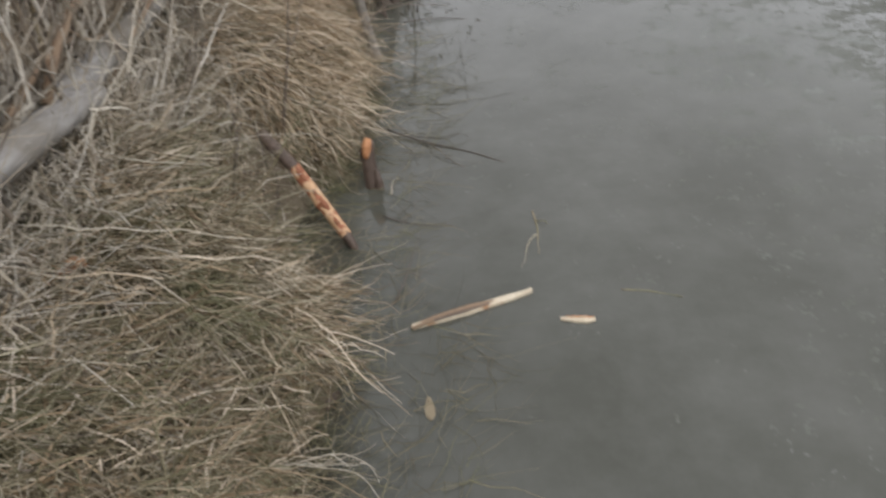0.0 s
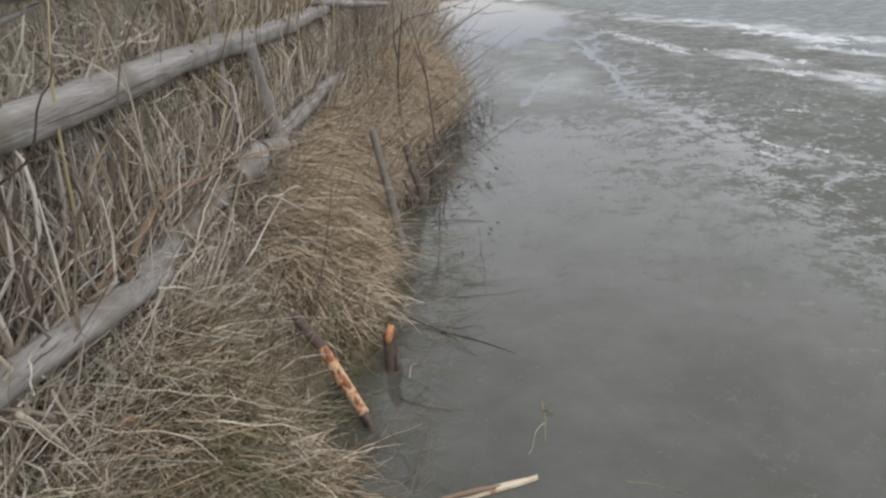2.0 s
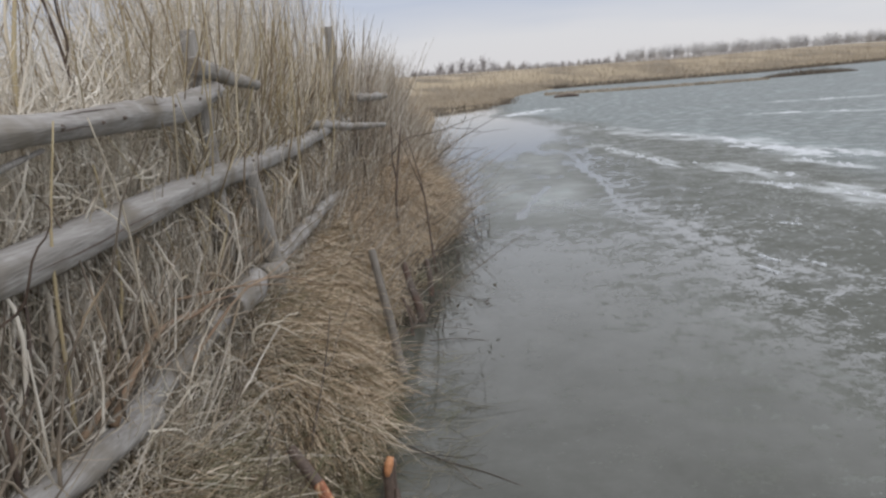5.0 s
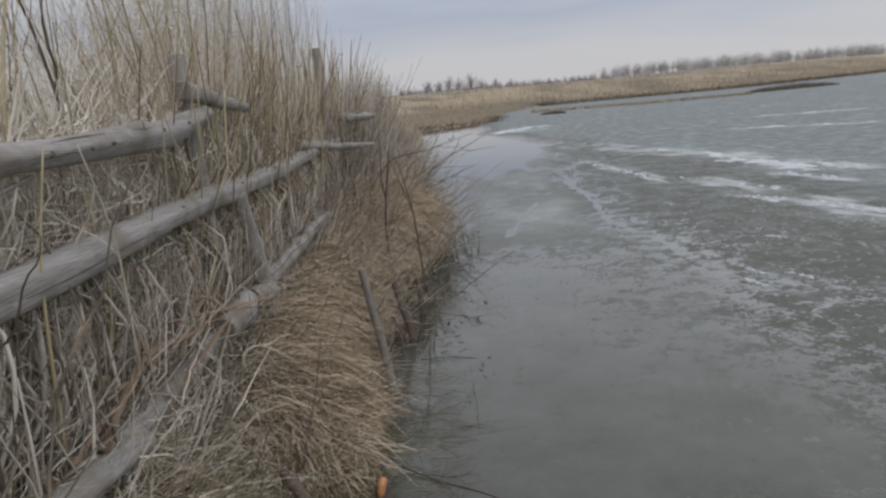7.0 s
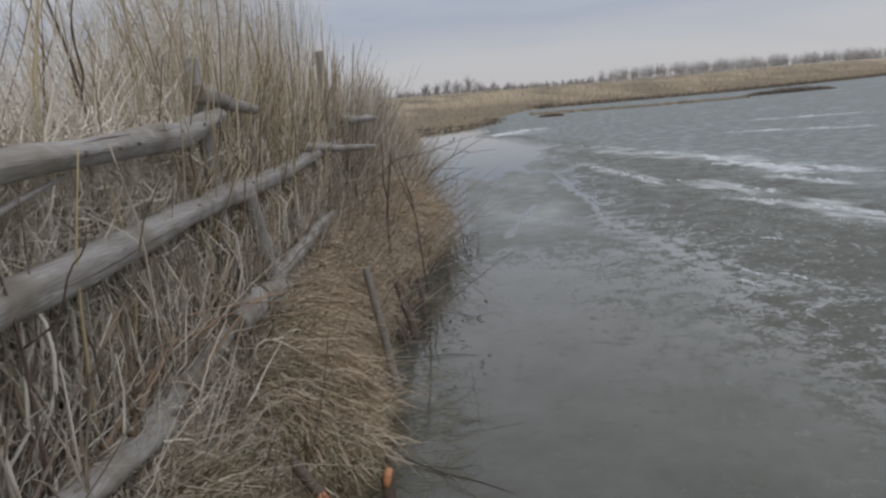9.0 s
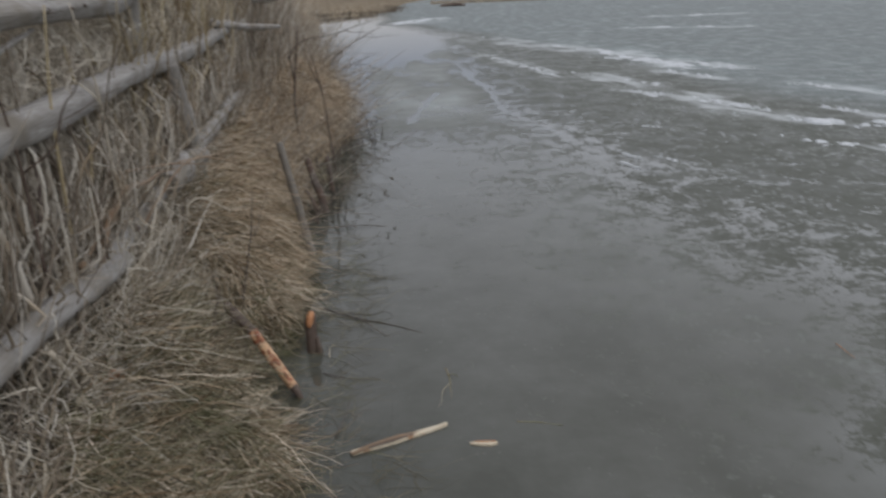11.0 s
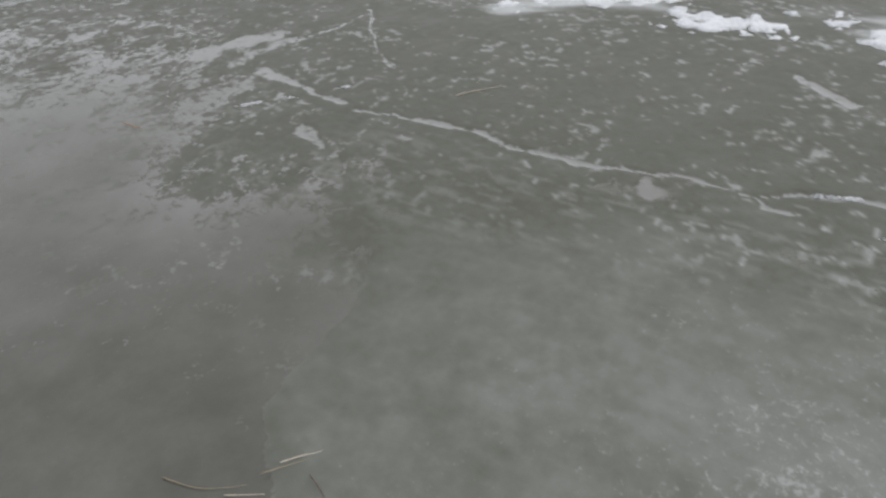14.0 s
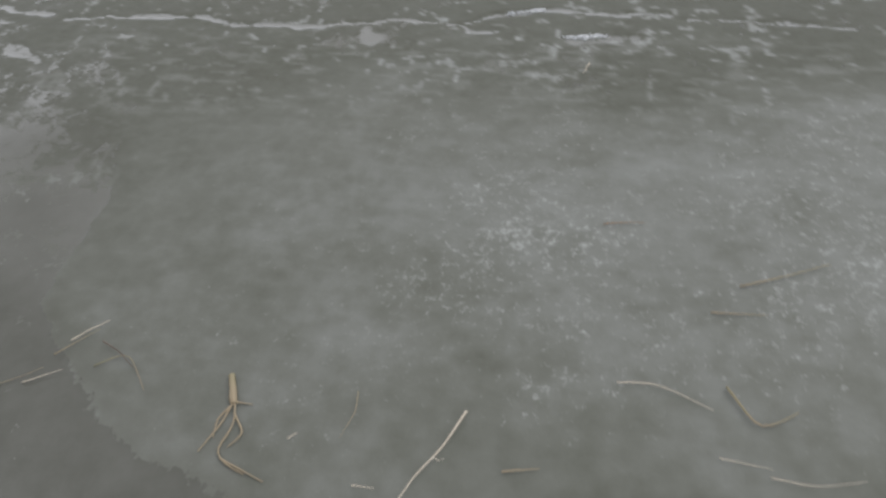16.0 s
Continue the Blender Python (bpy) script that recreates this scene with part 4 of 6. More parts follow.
# combed straw hanging down the bank into the water
n = 30000
x, y = on_bank(n, 1.85, 9.0, -0.6, 0.0)
x = x + 0.06 * fbm(y * 3, x * 3, 29, 2)
deep = np.clip(shore(y) - x, 0, 1)
root = np.stack([x, y, ground_height(x, y) + rng.uniform(0.0, 0.07, n)], -1)
c, sn = tuft(x, y, 0.28)
fall = np.clip(2.4 * np.exp(-deep / 0.3), 0.3, 1.5)
way = np.stack([0.9 * c + 0.25 * sn + rng.normal(0, 0.35, n), 0.9 * sn - 0.35 * c + rng.normal(0, 0.45, n), -0.7 * fall + rng.normal(0, 0.3, n)], -1)
stuff("straw", blades("straw", root, way, cleared(x, y) * rng.uniform(0.06, 0.33, n) * (0.4 + 0.6 * smooth(0.0, 0.3, deep)), rng.uniform(0.0, 0.3, n), rng.uniform(0.002, 0.007, n), 0.35, 7, True, 0.035), STRAW, "golden dead grass combed down the bank", "grass")
# tangled grey-green mat close by
n = 36000
x, y = on_bank(n, 0.1, 2.4, -0.62, 0.0)
clump = smooth(-0.16, 0.10, fbm(x * 7, y * 7, 39, 3))
keep = rng.random(n) < 0.25 + 0.75 * clump
x, y, clump = x[keep], y[keep], clump[keep]
n = len(x)
root = np.stack([x, y, ground_height(x, y) + rng.uniform(-0.01, 0.03, n) + 0.05 * clump * rng.random(n)], -1)
c, sn = tuft(x, y, 1.0)
way = np.stack([0.1 + 0.8 * c + rng.normal(0, 0.45, n), 0.8 * sn + rng.normal(0, 0.45, n), 0.0 + rng.normal(0, 0.3, n)], -1)
stuff("grass", blades("grass", root, way, cleared(x, y) * (0.02 + 0.12 * rng.random(n) ** 1.6) * (0.6 + 0.4 * smooth(0.0, 0.2, shore(y) - x)), rng.uniform(0.1, 0.5, n), rng.uniform(0.0015, 0.006, n), 1.1, 8, True, 0.065), GRASS, "matted grey-green dead grass on the bank", "grass")
n = 5200
x, y = on_bank(n, 0.1, 2.2, -0.6, 0.0)
keep = rng.random(n) < smooth(-0.1, 0.2, fbm(x * 5, y * 5, 57, 3))
x, y = x[keep], y[keep]
n = len(x)
root = np.stack([x, y, ground_height(x, y) + rng.uniform(0.0, 0.07, n)], -1)
c, sn = tuft(x, y, 0.6)
way = np.stack([0.3 + 0.7 * c + rng.normal(0, 0.35, n), 0.7 * sn - 0.15 + rng.normal(0, 0.35, n), rng.normal(0, 0.25, n)], -1)
stuff("straw", blades("straw", root, way, cleared(x, y) * rng.uniform(0.04, 0.20, n) * (0.6 + 0.4 * smooth(0.0, 0.2, shore(y) - x)), rng.uniform(0.1, 0.5, n), rng.uniform(0.002, 0.0065, n), 0.7, 9, True, 0.03), STRAW, "bent brown straw lying over the mat", "grass")

n = 5200
x, y = on_bank(n, 0.1, 2.3, -0.6, 0.0)
root = np.stack([x, y, ground_height(x, y) + rng.uniform(0.02, 0.085, n)], -1)
a = rng.uniform(0, 6.28, n)
way = np.stack([0.25 + np.cos(a), np.sin(a), rng.normal(0, 0.3, n)], -1)
stuff("straw", blades("straw", root, way, cleared(x, y) * rng.uniform(0.03, 0.13, n), rng.uniform(0.0, 0.3, n), rng.uniform(0.0025, 0.008, n), 0.22, 5, True, 0.012), STRAW, "short broken golden straw strewn over the mat", "grass")


# broken stems and folded leaves lying criss-cross on the mat
for n, mat, lo, hi, r0, label in ((130, PALE, 0.08, 0.36, 0.0022, "pale broken stems lying on the mat"), (220, STICKS, 0.06, 0.32, 0.0034, "grey-brown broken stems lying on the mat"), (120, STEM, 0.06, 0.26, 0.0024, "red-brown stems lying on the mat")):
    x, y = on_bank(n, 0.15, 2.6, -0.62, -0.02)
    a = rng.uniform(0, 6.28, n)
    length = rng.uniform(lo, hi, n) * (0.5 + 0.5 * smooth(0.0, 0.25, shore(y) - x)) * cleared(x, y)
    end = np.stack([x + np.cos(a) * length, y + np.sin(a) * length], -1)
    end[:, 0] = np.minimum(end[:, 0], shore(end[:, 1]) + 0.05)
    t8 = np.linspace(0, 1, 8)[None, :, None]
    path = np.stack([x, y], -1)[:, None] * (1 - t8) + end[:, None] * t8 + rng.normal(0, 0.03, (n, 1, 2)) * np.sin(np.pi * t8) + rng.normal(0, 0.0016, (n, 8, 2))
    z = np.maximum(ground_height(path[:, :, 0], path[:, :, 1]), 0.0)
    z = 0.5 * z + 0.5 * (z[:, :1] * (1 - t8[:, :, 0]) + z[:, -1:] * t8[:, :, 0]) + rng.uniform(0.02, 0.09, (n, 1)) + rng.normal(0, 0.03, (n, 1)) * t8[:, :, 0]
    stuff("stems", mesh("stems", *tubes(np.concatenate([path, z[:, :, None]], -1), rng.uniform(0.5, 1.3, n)[:, None] * np.linspace(r0, r0 * 0.5, 8)[None], 5)), mat, label, "grass")
n = 520
y = rng.uniform(-0.3, 2.7, n)
x = fence_x(y) + rng.uniform(0.07, 0.17, n)
root = np.stack([x, y, rng.uniform(0.68, 0.95, n)], -1)
way = np.stack([rng.normal(-0.1, 0.35, n), rng.normal(0.1, 0.8, n), rng.normal(0.25, 0.5, n)], -1)
stuff("stalks", blades("stalks", root, way, rng.uniform(0.06, 0.26, n), rng.uniform(0.0, 0.7, n), rng.uniform(0.002, 0.006, n), 0.7, 11, True, 0.012), PALE, "pale bent stalks caught on the bottom rails", "grass")
n = 260
x, y = on_bank(n, 0.15, 2.6, -0.62, -0.03)
root = np.stack([x, y, ground_height(x, y) + rng.uniform(0.02, 0.08, n)], -1)
way = np.stack([rng.normal(0.1, 0.7, n), rng.normal(0, 0.7, n), rng.normal(0.05, 0.3, n)], -1)
stuff("leaves", blades("leaves", root, way, cleared(x, y) * rng.uniform(0.05, 0.22, n), rng.uniform(0.1, 0.6, n), rng.uniform(0.006, 0.014, n), 0.7, 9, True, 0.03), STRAW, "broad curled dead leaves lying on the mat", "grass")


def tussock(x0, y0, r, length, n, mat, label):
    """A clump of dead grass: blades that spring from one crown and hang over on all sides, most of them downhill."""
    a = rng.uniform(0, 6.28, n)
    d = r * np.sqrt(rng.random(n))
    x, y = x0 + d * np.cos(a), y0 + d * np.sin(a)
    root = np.stack([x, y, ground_height(x, y) + 0.12 * length * rng.random(n)], -1)
    way = np.stack([0.7 * np.cos(a) + 0.35 + rng.normal(0, 0.45, n), 0.7 * np.sin(a) - 0.1 + rng.normal(0, 0.45, n), rng.uniform(0.0, 0.9, n)], -1)
    me = blades("tussock", root, way, length * rng.uniform(0.4, 1.0, n), rng.uniform(0.5, 1.1, n), rng.uniform(0.002, 0.006, n), 0.45, 8, True, 0.04)
    return tagged(part("tussock", me, mat), label, "grass", "tussocks on the bank")


for x0, y0, r, length, n, mat, label in [
    (-0.42, 7.05, 0.20, 0.38, 2400, STRAW, "big brown tussock of dead grass hanging over the water"),
    (-0.42, 7.75, 0.18, 0.34, 1500, STRAW, "brown tussock of dead grass at the water's edge"),
    (-0.55, 6.35, 0.15, 0.36, 1100, STRAW, "brown tussock of dead grass on the bank"),
    (-0.40, 5.25, 0.10, 0.26, 700, GRASS, "grey tussock of dead grass at the water's edge"),
    (-0.52, 4.35, 0.12, 0.28, 800, STRAW, "golden tussock of dead grass above the leaning post"),
    (-0.42, 2.95, 0.13, 0.26, 900, STRAW, "golden tussock of dead grass above the water"),
    (-0.36, 2.45, 0.11, 0.24, 800, STRAW, "golden tussock of dead grass by the gnawed stump"),
    (-0.56, 2.3, 0.10, 0.22, 500, STRAW, "golden tussock of dead grass under the bottom rail"),
    (-0.24, 1.32, 0.09, 0.20, 220, STRAW, "brown tussock of dead grass lying towards the water"),
    (-0.21, 0.98, 0.10, 0.24, 280, STRAW, "brown tussock of dead grass lying towards the water"),
    (-0.40, 0.80, 0.10, 0.22, 420, GRASS, "grey-green tussock of dead grass"),
    (-0.30, 0.50, 0.12, 0.24, 280, STRAW, "brown tussock of dead grass lying towards the water"),
]:
    tussock(x0, y0, r, length, n, mat, label)
n = 18000
x, y = on_bank(n, 0.1, 4.5, -0.6, 0.02)
root = np.stack([x, y, ground_height(x, y) + rng.uniform(-0.01, 0.035, n)], -1)
way = np.stack([0.1 + rng.normal(0, 0.6, n), rng.normal(0, 0.6, n), 0.3 + rng.normal(0, 0.5, n)], -1)
stuff("undergrowth", blades("undergrowth", root, way, cleared(x, y) * rng.uniform(0.04, 0.16, n), rng.uniform(0.1, 0.5, n), rng.uniform(0.002, 0.006, n), 0.5, 6, True, 0.05), UNDER, "dark olive moss and stubble under the grass", "grass")
# under the fence and behind it
n = 14000
y = rng.uniform(-0.6, 9, n)
x = fence_x(y) - 0.03 + rng.normal(0.0, 0.09, n)
root = np.stack([x, y, ground_height(x, y)], -1)
way = np.stack([0.25 + rng.normal(0, 0.4, n), rng.normal(0, 0.4, n), 0.75 + rng.normal(0, 0.3, n)], -1)
stuff("grass", blades("grass", root, way, rng.uniform(0.1, 0.32, n) * (1 - 0.5 * smooth(1.9, 2.3, y)), rng.uniform(0.1, 0.6, n), rng.uniform(0.0025, 0.006, n), 0.25), REED, "dry grass grown through the foot of the fence", "grass")
# dead grass caught in the fence
n = 22000
y = rng.uniform(-0.6, 7, n)
x = fence_x(y) - np.abs(rng.normal(0, 0.07, n)) + 0.005
root = np.stack([x, y, rng.uniform(0.7, 1.65, n)], -1)
way = np.stack([rng.normal(0.0, 0.14, n), rng.normal(0, 0.5, n), rng.normal(0.4, 0.6, n)], -1)
stuff("grass", blades("grass", root, way, rng.uniform(0.06, 0.32, n), rng.uniform(0.0, 0.5, n), rng.uniform(0.003, 0.007, n), 0.6, 6, True, 0.05, 0.10), REED, "dead grass caught between the fence sticks", "grass")
n = 9000
y = rng.uniform(-0.5, 6, n)
x = fence_x(y) - np.abs(rng.normal(0, 0.05, n)) + 0.01
root = np.stack([x, y, rng.uniform(0.75, 1.55, n)], -1)
way = np.stack([rng.normal(0.05, 0.16, n), rng.normal(0, 0.7, n), rng.normal(0.1, 0.6, n)], -1)
stuff("straw", blades("straw", root, way, rng.uniform(0.05, 0.26, n), rng.uniform(0.0, 0.6, n), rng.uniform(0.002, 0.005, n), 0.8, 6, True, 0.05, 0.12), PALE, "pale straw tangled in the fence", "grass")
n = 13000
y = rng.uniform(0.3, 5.5, n)
x = fence_x(y) - 0.2 - 1.6 * rng.random(n) ** 1.5
root = np.stack([x, y, rng.uniform(1.1, 2.0, n) + 0.45 * smooth(1.8, 2.6, y) * rng.random(n) - 0.8 * low_reeds(x, y) * rng.random(n) ** 0.5 + 0.1 * (fence_x(y) - x)], -1)
way = np.stack([rng.normal(0.0, 0.5, n), rng.normal(0.3, 0.6, n), rng.normal(0.2, 0.45, n)], -1)
stuff("reeds", blades("reeds", root, way, rng.uniform(0.15, 0.5, n), rng.uniform(-0.2, 0.5, n), rng.uniform(0.0015, 0.0035, n), 0.9, 10, True, 0.04, 0.0), REED, "fluffy pale tangle of dead grass tops behind the fence", "reed")
n = 9000
y = rng.uniform(-0.4, 9, n)
x = fence_x(y) - 0.06 - np.abs(rng.normal(0, 0.15, n))
root = np.stack([x, y, ground_height(x, y)], -1)
way = np.stack([rng.normal(0.03, 0.1, n), rng.normal(0, 0.22, n), np.ones(n)], -1)
stuff("reeds", blades("reeds", root, way, rng.uniform(0.4, 1.05, n), rng.uniform(0.0, 0.1, n), rng.uniform(0.004, 0.008, n), 0.15, 8, True, 0.02, 0.02), REED, "grey dry reeds standing close behind the fence", "reed")
# farther bank
n = 12000
x, y = on_bank(n, 8.5, 34, -1.6, -0.05)
root = np.stack([x, y, ground_height(x, y)], -1)
way = np.stack([0.5 + rng.normal(0, 0.4, n), -0.2 + rng.normal(0, 0.4, n), 0.5 + rng.normal(0, 0.4, n)], -1)
stuff("straw", blades("straw", root, way, rng.uniform(0.1, 0.36, n), rng.uniform(0.2, 0.6, n), rng.uniform(0.004, 0.009, n), 0.25), STRAW, "dead grass on the farther bank", "grass")
# tall reeds behind the fence
for n, mat, label in ((7500, REED, "tall pale dry reeds behind the fence"), (4200, STICKS, "tall grey-brown dead stalks behind the fence"), (2600, STRAW, "tall yellow dead stalks behind the fence")):
    y = rng.uniform(0.6, 20, n)
    x = fence_x(y) - 0.15 - np.abs(rng.normal(0, 0.8, n))
    root = np.stack([x, y, ground_height(x, y)], -1)
    way = np.stack([0.1 + np.clip(rng.normal(0, 0.26, n), -0.45, 0.45), np.clip(rng.normal(0.0, 0.33, n), -0.6, 0.6), np.ones(n)], -1)
    tall = rng.uniform(0.6, 1.5, n) * (0.72 + 0.28 * smooth(1.0, 3.0, y)) * (1 - 0.58 * low_reeds(x, y)) * (1 - 0.30 * smooth(4.0, 8.0, y))
    stuff("reeds", blades("reeds", root, way, tall, rng.uniform(0.0, 0.4, n), rng.uniform(0.003, 0.006, n), 0.6, 10, True, 0.035, 0.02), mat, label, "reed")
n = 7500
y = rng.uniform(0.2, 7, n)
x = fence_x(y) - 0.3 - rng.uniform(0, 2.2, n)
root = np.stack([x, y, ground_height(x, y)], -1)
way = np.stack([rng.normal(0.15, 0.22, n), rng.normal(-0.1, 0.22, n), np.ones(n)], -1)
stuff("reeds", blades("reeds", root, way, rng.uniform(1.1, 1.85, n) * (1 - 0.62 * low_reeds(x, y) * (rng.random(n) < 0.88)), rng.uniform(0.0, 0.25, n), rng.uniform(0.002, 0.004, n), 0.9, 10, True, 0.04, 0.02), REED, "fine curled pale reeds behind the fence", "reed")
# thin bare twigs arching over the broken reeds
n = 170
y = rng.uniform(0.5, 3.6, n)
x = fence_x(y) - 0.12 - 1.3 * rng.random(n) ** 1.3
base = np.stack([x, y, ground_height(x, y) + 0.3], -1)
way = unit(np.stack([rng.normal(0.12, 0.2, n), rng.normal(-0.12, 0.3, n), np.ones(n)], -1))
t7 = np.linspace(0, 1, 9)[None, :, None]
path = base[:, None] + way[:, None] * t7 * rng.uniform(0.6, 1.5, n)[:, None, None] + rng.normal(0, 0.22, (n, 1, 3)) * t7 ** 2 + rng.normal(0, 0.05, (n, 1, 3)) * np.sin(5 * t7) + rng.normal(0, 0.006, (n, 9, 3))
path[:, :, 0] = np.minimum(path[:, :, 0], fence_x(path[:, :, 1]) - 0.02)
stuff("twigs", mesh("twigs", *tubes(path, rng.uniform(0.5, 1.3, n)[:, None] * np.linspace(0.0034, 0.0010, 9)[None], 5)), SHOOT, "thin bare twigs arching behind the fence", "shrub")
# willow shoots standing up out of the fence
n = 820
y = 1.9 + 4.9 * rng.random(n) ** 1.2
x = fence_x(y) - 0.06 - np.abs(rng.normal(0, 0.14, n))
base = np.stack([x, y, ground_height(x, y)], -1)
way = unit(np.stack([rng.normal(0.10, 0.2, n), rng.normal(0.05, 0.34, n), np.ones(n)], -1))
s = np.linspace(0, 1, 6)[None, :, None]
path = base[:, None] + way[:, None] * s * rng.uniform(0.55, 1.5, n)[:, None, None] + rng.normal(0, 0.22, (n, 1, 3)) * s ** 2 + rng.normal(0, 0.009, (n, 6, 3))
before = rng.random(n) < 0.08
path[~before, :, 0] = np.minimum(path[~before, :, 0], before_fence(path[~before, :, 1], path[~before, :, 2]))
stuff("willow_shoots", mesh("willow_shoots", *tubes(path, rng.uniform(0.6, 1.2, n)[:, None] * np.linspace(0.0068, 0.002, 6)[None], 4)), SHOOT, "yellow-brown willow shoots standing in the fence", "shrub")
n = 900
y = rng.uniform(6.0, 20, n)
x = fence_x(y) - 0.15 + rng.normal(0, 0.2, n)
base = np.stack([x, y, ground_height(x, y)], -1)
way = unit(np.stack([rng.normal(0.12, 0.2, n), rng.normal(0.0, 0.2, n), np.ones(n)], -1))
path = base[:, None] + way[:, None] * s * rng.uniform(0.7, 1.6, n)[:, None, None] + rng.normal(0, 0.08, (n, 1, 3)) * s ** 2
stuff("willow_shoots", mesh("willow_shoots", *tubes(path, rng.uniform(0.6, 1.2, n)[:, None] * np.linspace(0.007, 0.002, 6)[None], 4)), STICKS, "grey-brown brush along the farther fence", "shrub")
# low brush on the bank between the farther fence and the water
n = 2100
y = 4.2 + 10.8 * rng.random(n) ** 0.9
x = fence_x(y) + (shore(y) - 0.12 - fence_x(y)) * rng.random(n) ** 1.4
base = np.stack([x, y, ground_height(x, y)], -1)
way = unit(np.stack([rng.normal(0.15, 0.3, n), rng.normal(0.0, 0.35, n), np.ones(n)], -1))
tall = rng.uniform(0.12, 0.9, n) * (0.45 + 0.55 * smooth(0.15, 0.7, shore(y) - x))
path = base[:, None] + way[:, None] * s * tall[:, None, None] + rng.normal(0, 0.09, (n, 1, 3)) * s ** 2 + rng.normal(0, 0.012, (n, 6, 3))
stuff("brush", mesh("brush", *tubes(path, rng.uniform(0.6, 1.3, n)[:, None] * np.linspace(0.0042, 0.0018, 6)[None], 4)), STICKS, "tangled grey-brown brush on the bank", "shrub")
# fine twigs leaning over the water
n = 1000
x, y = on_bank(n, 7.0, 17, -0.5, 0.05)
base = np.stack([x, y, ground_height(x, y)], -1)
way = unit(np.stack([rng.normal(0.55, 0.35, n), rng.normal(-0.1, 0.35, n), rng.uniform(0.3, 1.0, n)], -1))
path = base[:, None] + way[:, None] * s * rng.uniform(0.25, 1.0, n)[:, None, None] + rng.normal(0, 0.08, (n, 1, 3)) * s ** 2 + rng.normal(0, 0.008, (n, 6, 3))
stuff("twigs", mesh("twigs", *tubes(path, rng.uniform(0.6, 1.2, n)[:, None] * np.linspace(0.004, 0.0012, 6)[None], 4)), STICKS, "fine grey twigs leaning over the water", "shrub")
# pale arching stems
n = 420
x, y = on_bank(n, 0.2, 3.2, -0.7, 0.02)
root = np.stack([x, y, ground_height(x, y) + rng.uniform(0.02, 0.12, n)], -1)
way = np.stack([0.3 + rng.normal(0, 0.6, n), -0.1 + rng.normal(0, 0.7, n), 0.2 + rng.normal(0, 0.35, n)], -1)
stuff("stalks", blades("stalks", root, way, rng.uniform(0.08, 0.36, n) * (0.35 + 0.65 * smooth(0.0, 0.35, shore(y) - x)), rng.uniform(0.1, 0.5, n), rng.uniform(0.002, 0.006, n), 0.5, 12, True, 0.010), PALE, "pale bent grass stalks lying over the bank", "grass")
n = 1700
y = rng.uniform(-0.3, 5.5, n)
x = fence_x(y) + rng.uniform(-0.03, 0.15, n)
root = np.stack([x, y, ground_height(x, y)], -1)
way = np.stack([rng.normal(0.1, 0.35, n), rng.normal(0.0, 0.5, n), np.ones(n)], -1)
stuff("stalks", blades("stalks", root, way, rng.uniform(0.10, 0.40, n) * (1 - 0.5 * smooth(1.9, 2.3, y)), rng.uniform(0.1, 0.9, n), rng.uniform(0.002, 0.005, n), 0.7, 8, True, 0.04), STICKS, "pale tangled stalks along the foot of the fence", "grass")
n = 260
x, y = on_bank(n, 0.3, 4.4, -0.6, -0.03)
base = np.stack([x, y, ground_height(x, y)], -1)
way = unit(np.stack([rng.normal(0.2, 0.4, n), rng.normal(0.0, 0.4, n), np.ones(n)], -1))
path = base[:, None] + way[:, None] * s * rng.uniform(0.08, 0.26, n)[:, None, None] + rng.normal(0, 0.03, (n, 1, 3)) * s ** 2 + rng.normal(0, 0.004, (n, 6, 3))
stuff("weeds", mesh("weeds", *tubes(path, rng.uniform(0.6, 1.3, n)[:, None] * np.linspace(0.0022, 0.001, 6)[None], 4)), TWIG, "thin dark dead weeds standing in the grass", "weed")
n = 1500
x, y = on_bank(n, 0.5, 3.3, -0.05, 0.10)
root = np.stack([x, y, np.maximum(ground_height(x, y), 0.002)], -1)
way = np.stack([0.5 + rng.normal(0, 0.6, n), rng.normal(0, 0.7, n), rng.normal(0.1, 0.25, n)], -1)
stuff("undergrowth", blades("undergrowth", root, way, rng.uniform(0.03, 0.12, n), rng.uniform(0.1, 0.5, n), rng.uniform(0.0015, 0.004, n), 0.6, 6, True, 0.05), UNDER, "dark wet weeds along the waterline", "grass")
# stalks in the shallow water at the edge
n = 1000
x, y = on_bank(n, 0.5, 3.6, -0.02, 0.45)
root = np.stack([x, y, np.full(n, 0.003)], -1)
way = np.stack([0.4 + rng.normal(0, 0.6, n), rng.normal(0, 0.8, n), rng.normal(0, 0.03, n)], -1)
stuff("stalks", blades("stalks", root, way, rng.uniform(0.08, 0.3, n), np.zeros(n), rng.uniform(0.001, 0.0026, n), 0.3), UNDER, "drowned grass stalks in the shallows", "grass")


n = 170
x, y = on_bank(n, 4.0, 9.5, 0.0, 0.42)
base = np.stack([x, y, np.full(n, -0.02)], -1)
way = unit(np.stack([rng.normal(0, 0.2, n), rng.normal(0, 0.2, n), np.ones(n)], -1))
path = base[:, None] + way[:, None] * s * rng.uniform(0.04, 0.2, n)[:, None, None]
stuff("reed_stubs", mesh("reed_stubs", *tubes(path, rng.uniform(0.6, 1.2, n)[:, None] * np.linspace(0.005, 0.003, 6)[None], 5)), TWIG, "dark reed stubs standing in the shallow water", "reed")

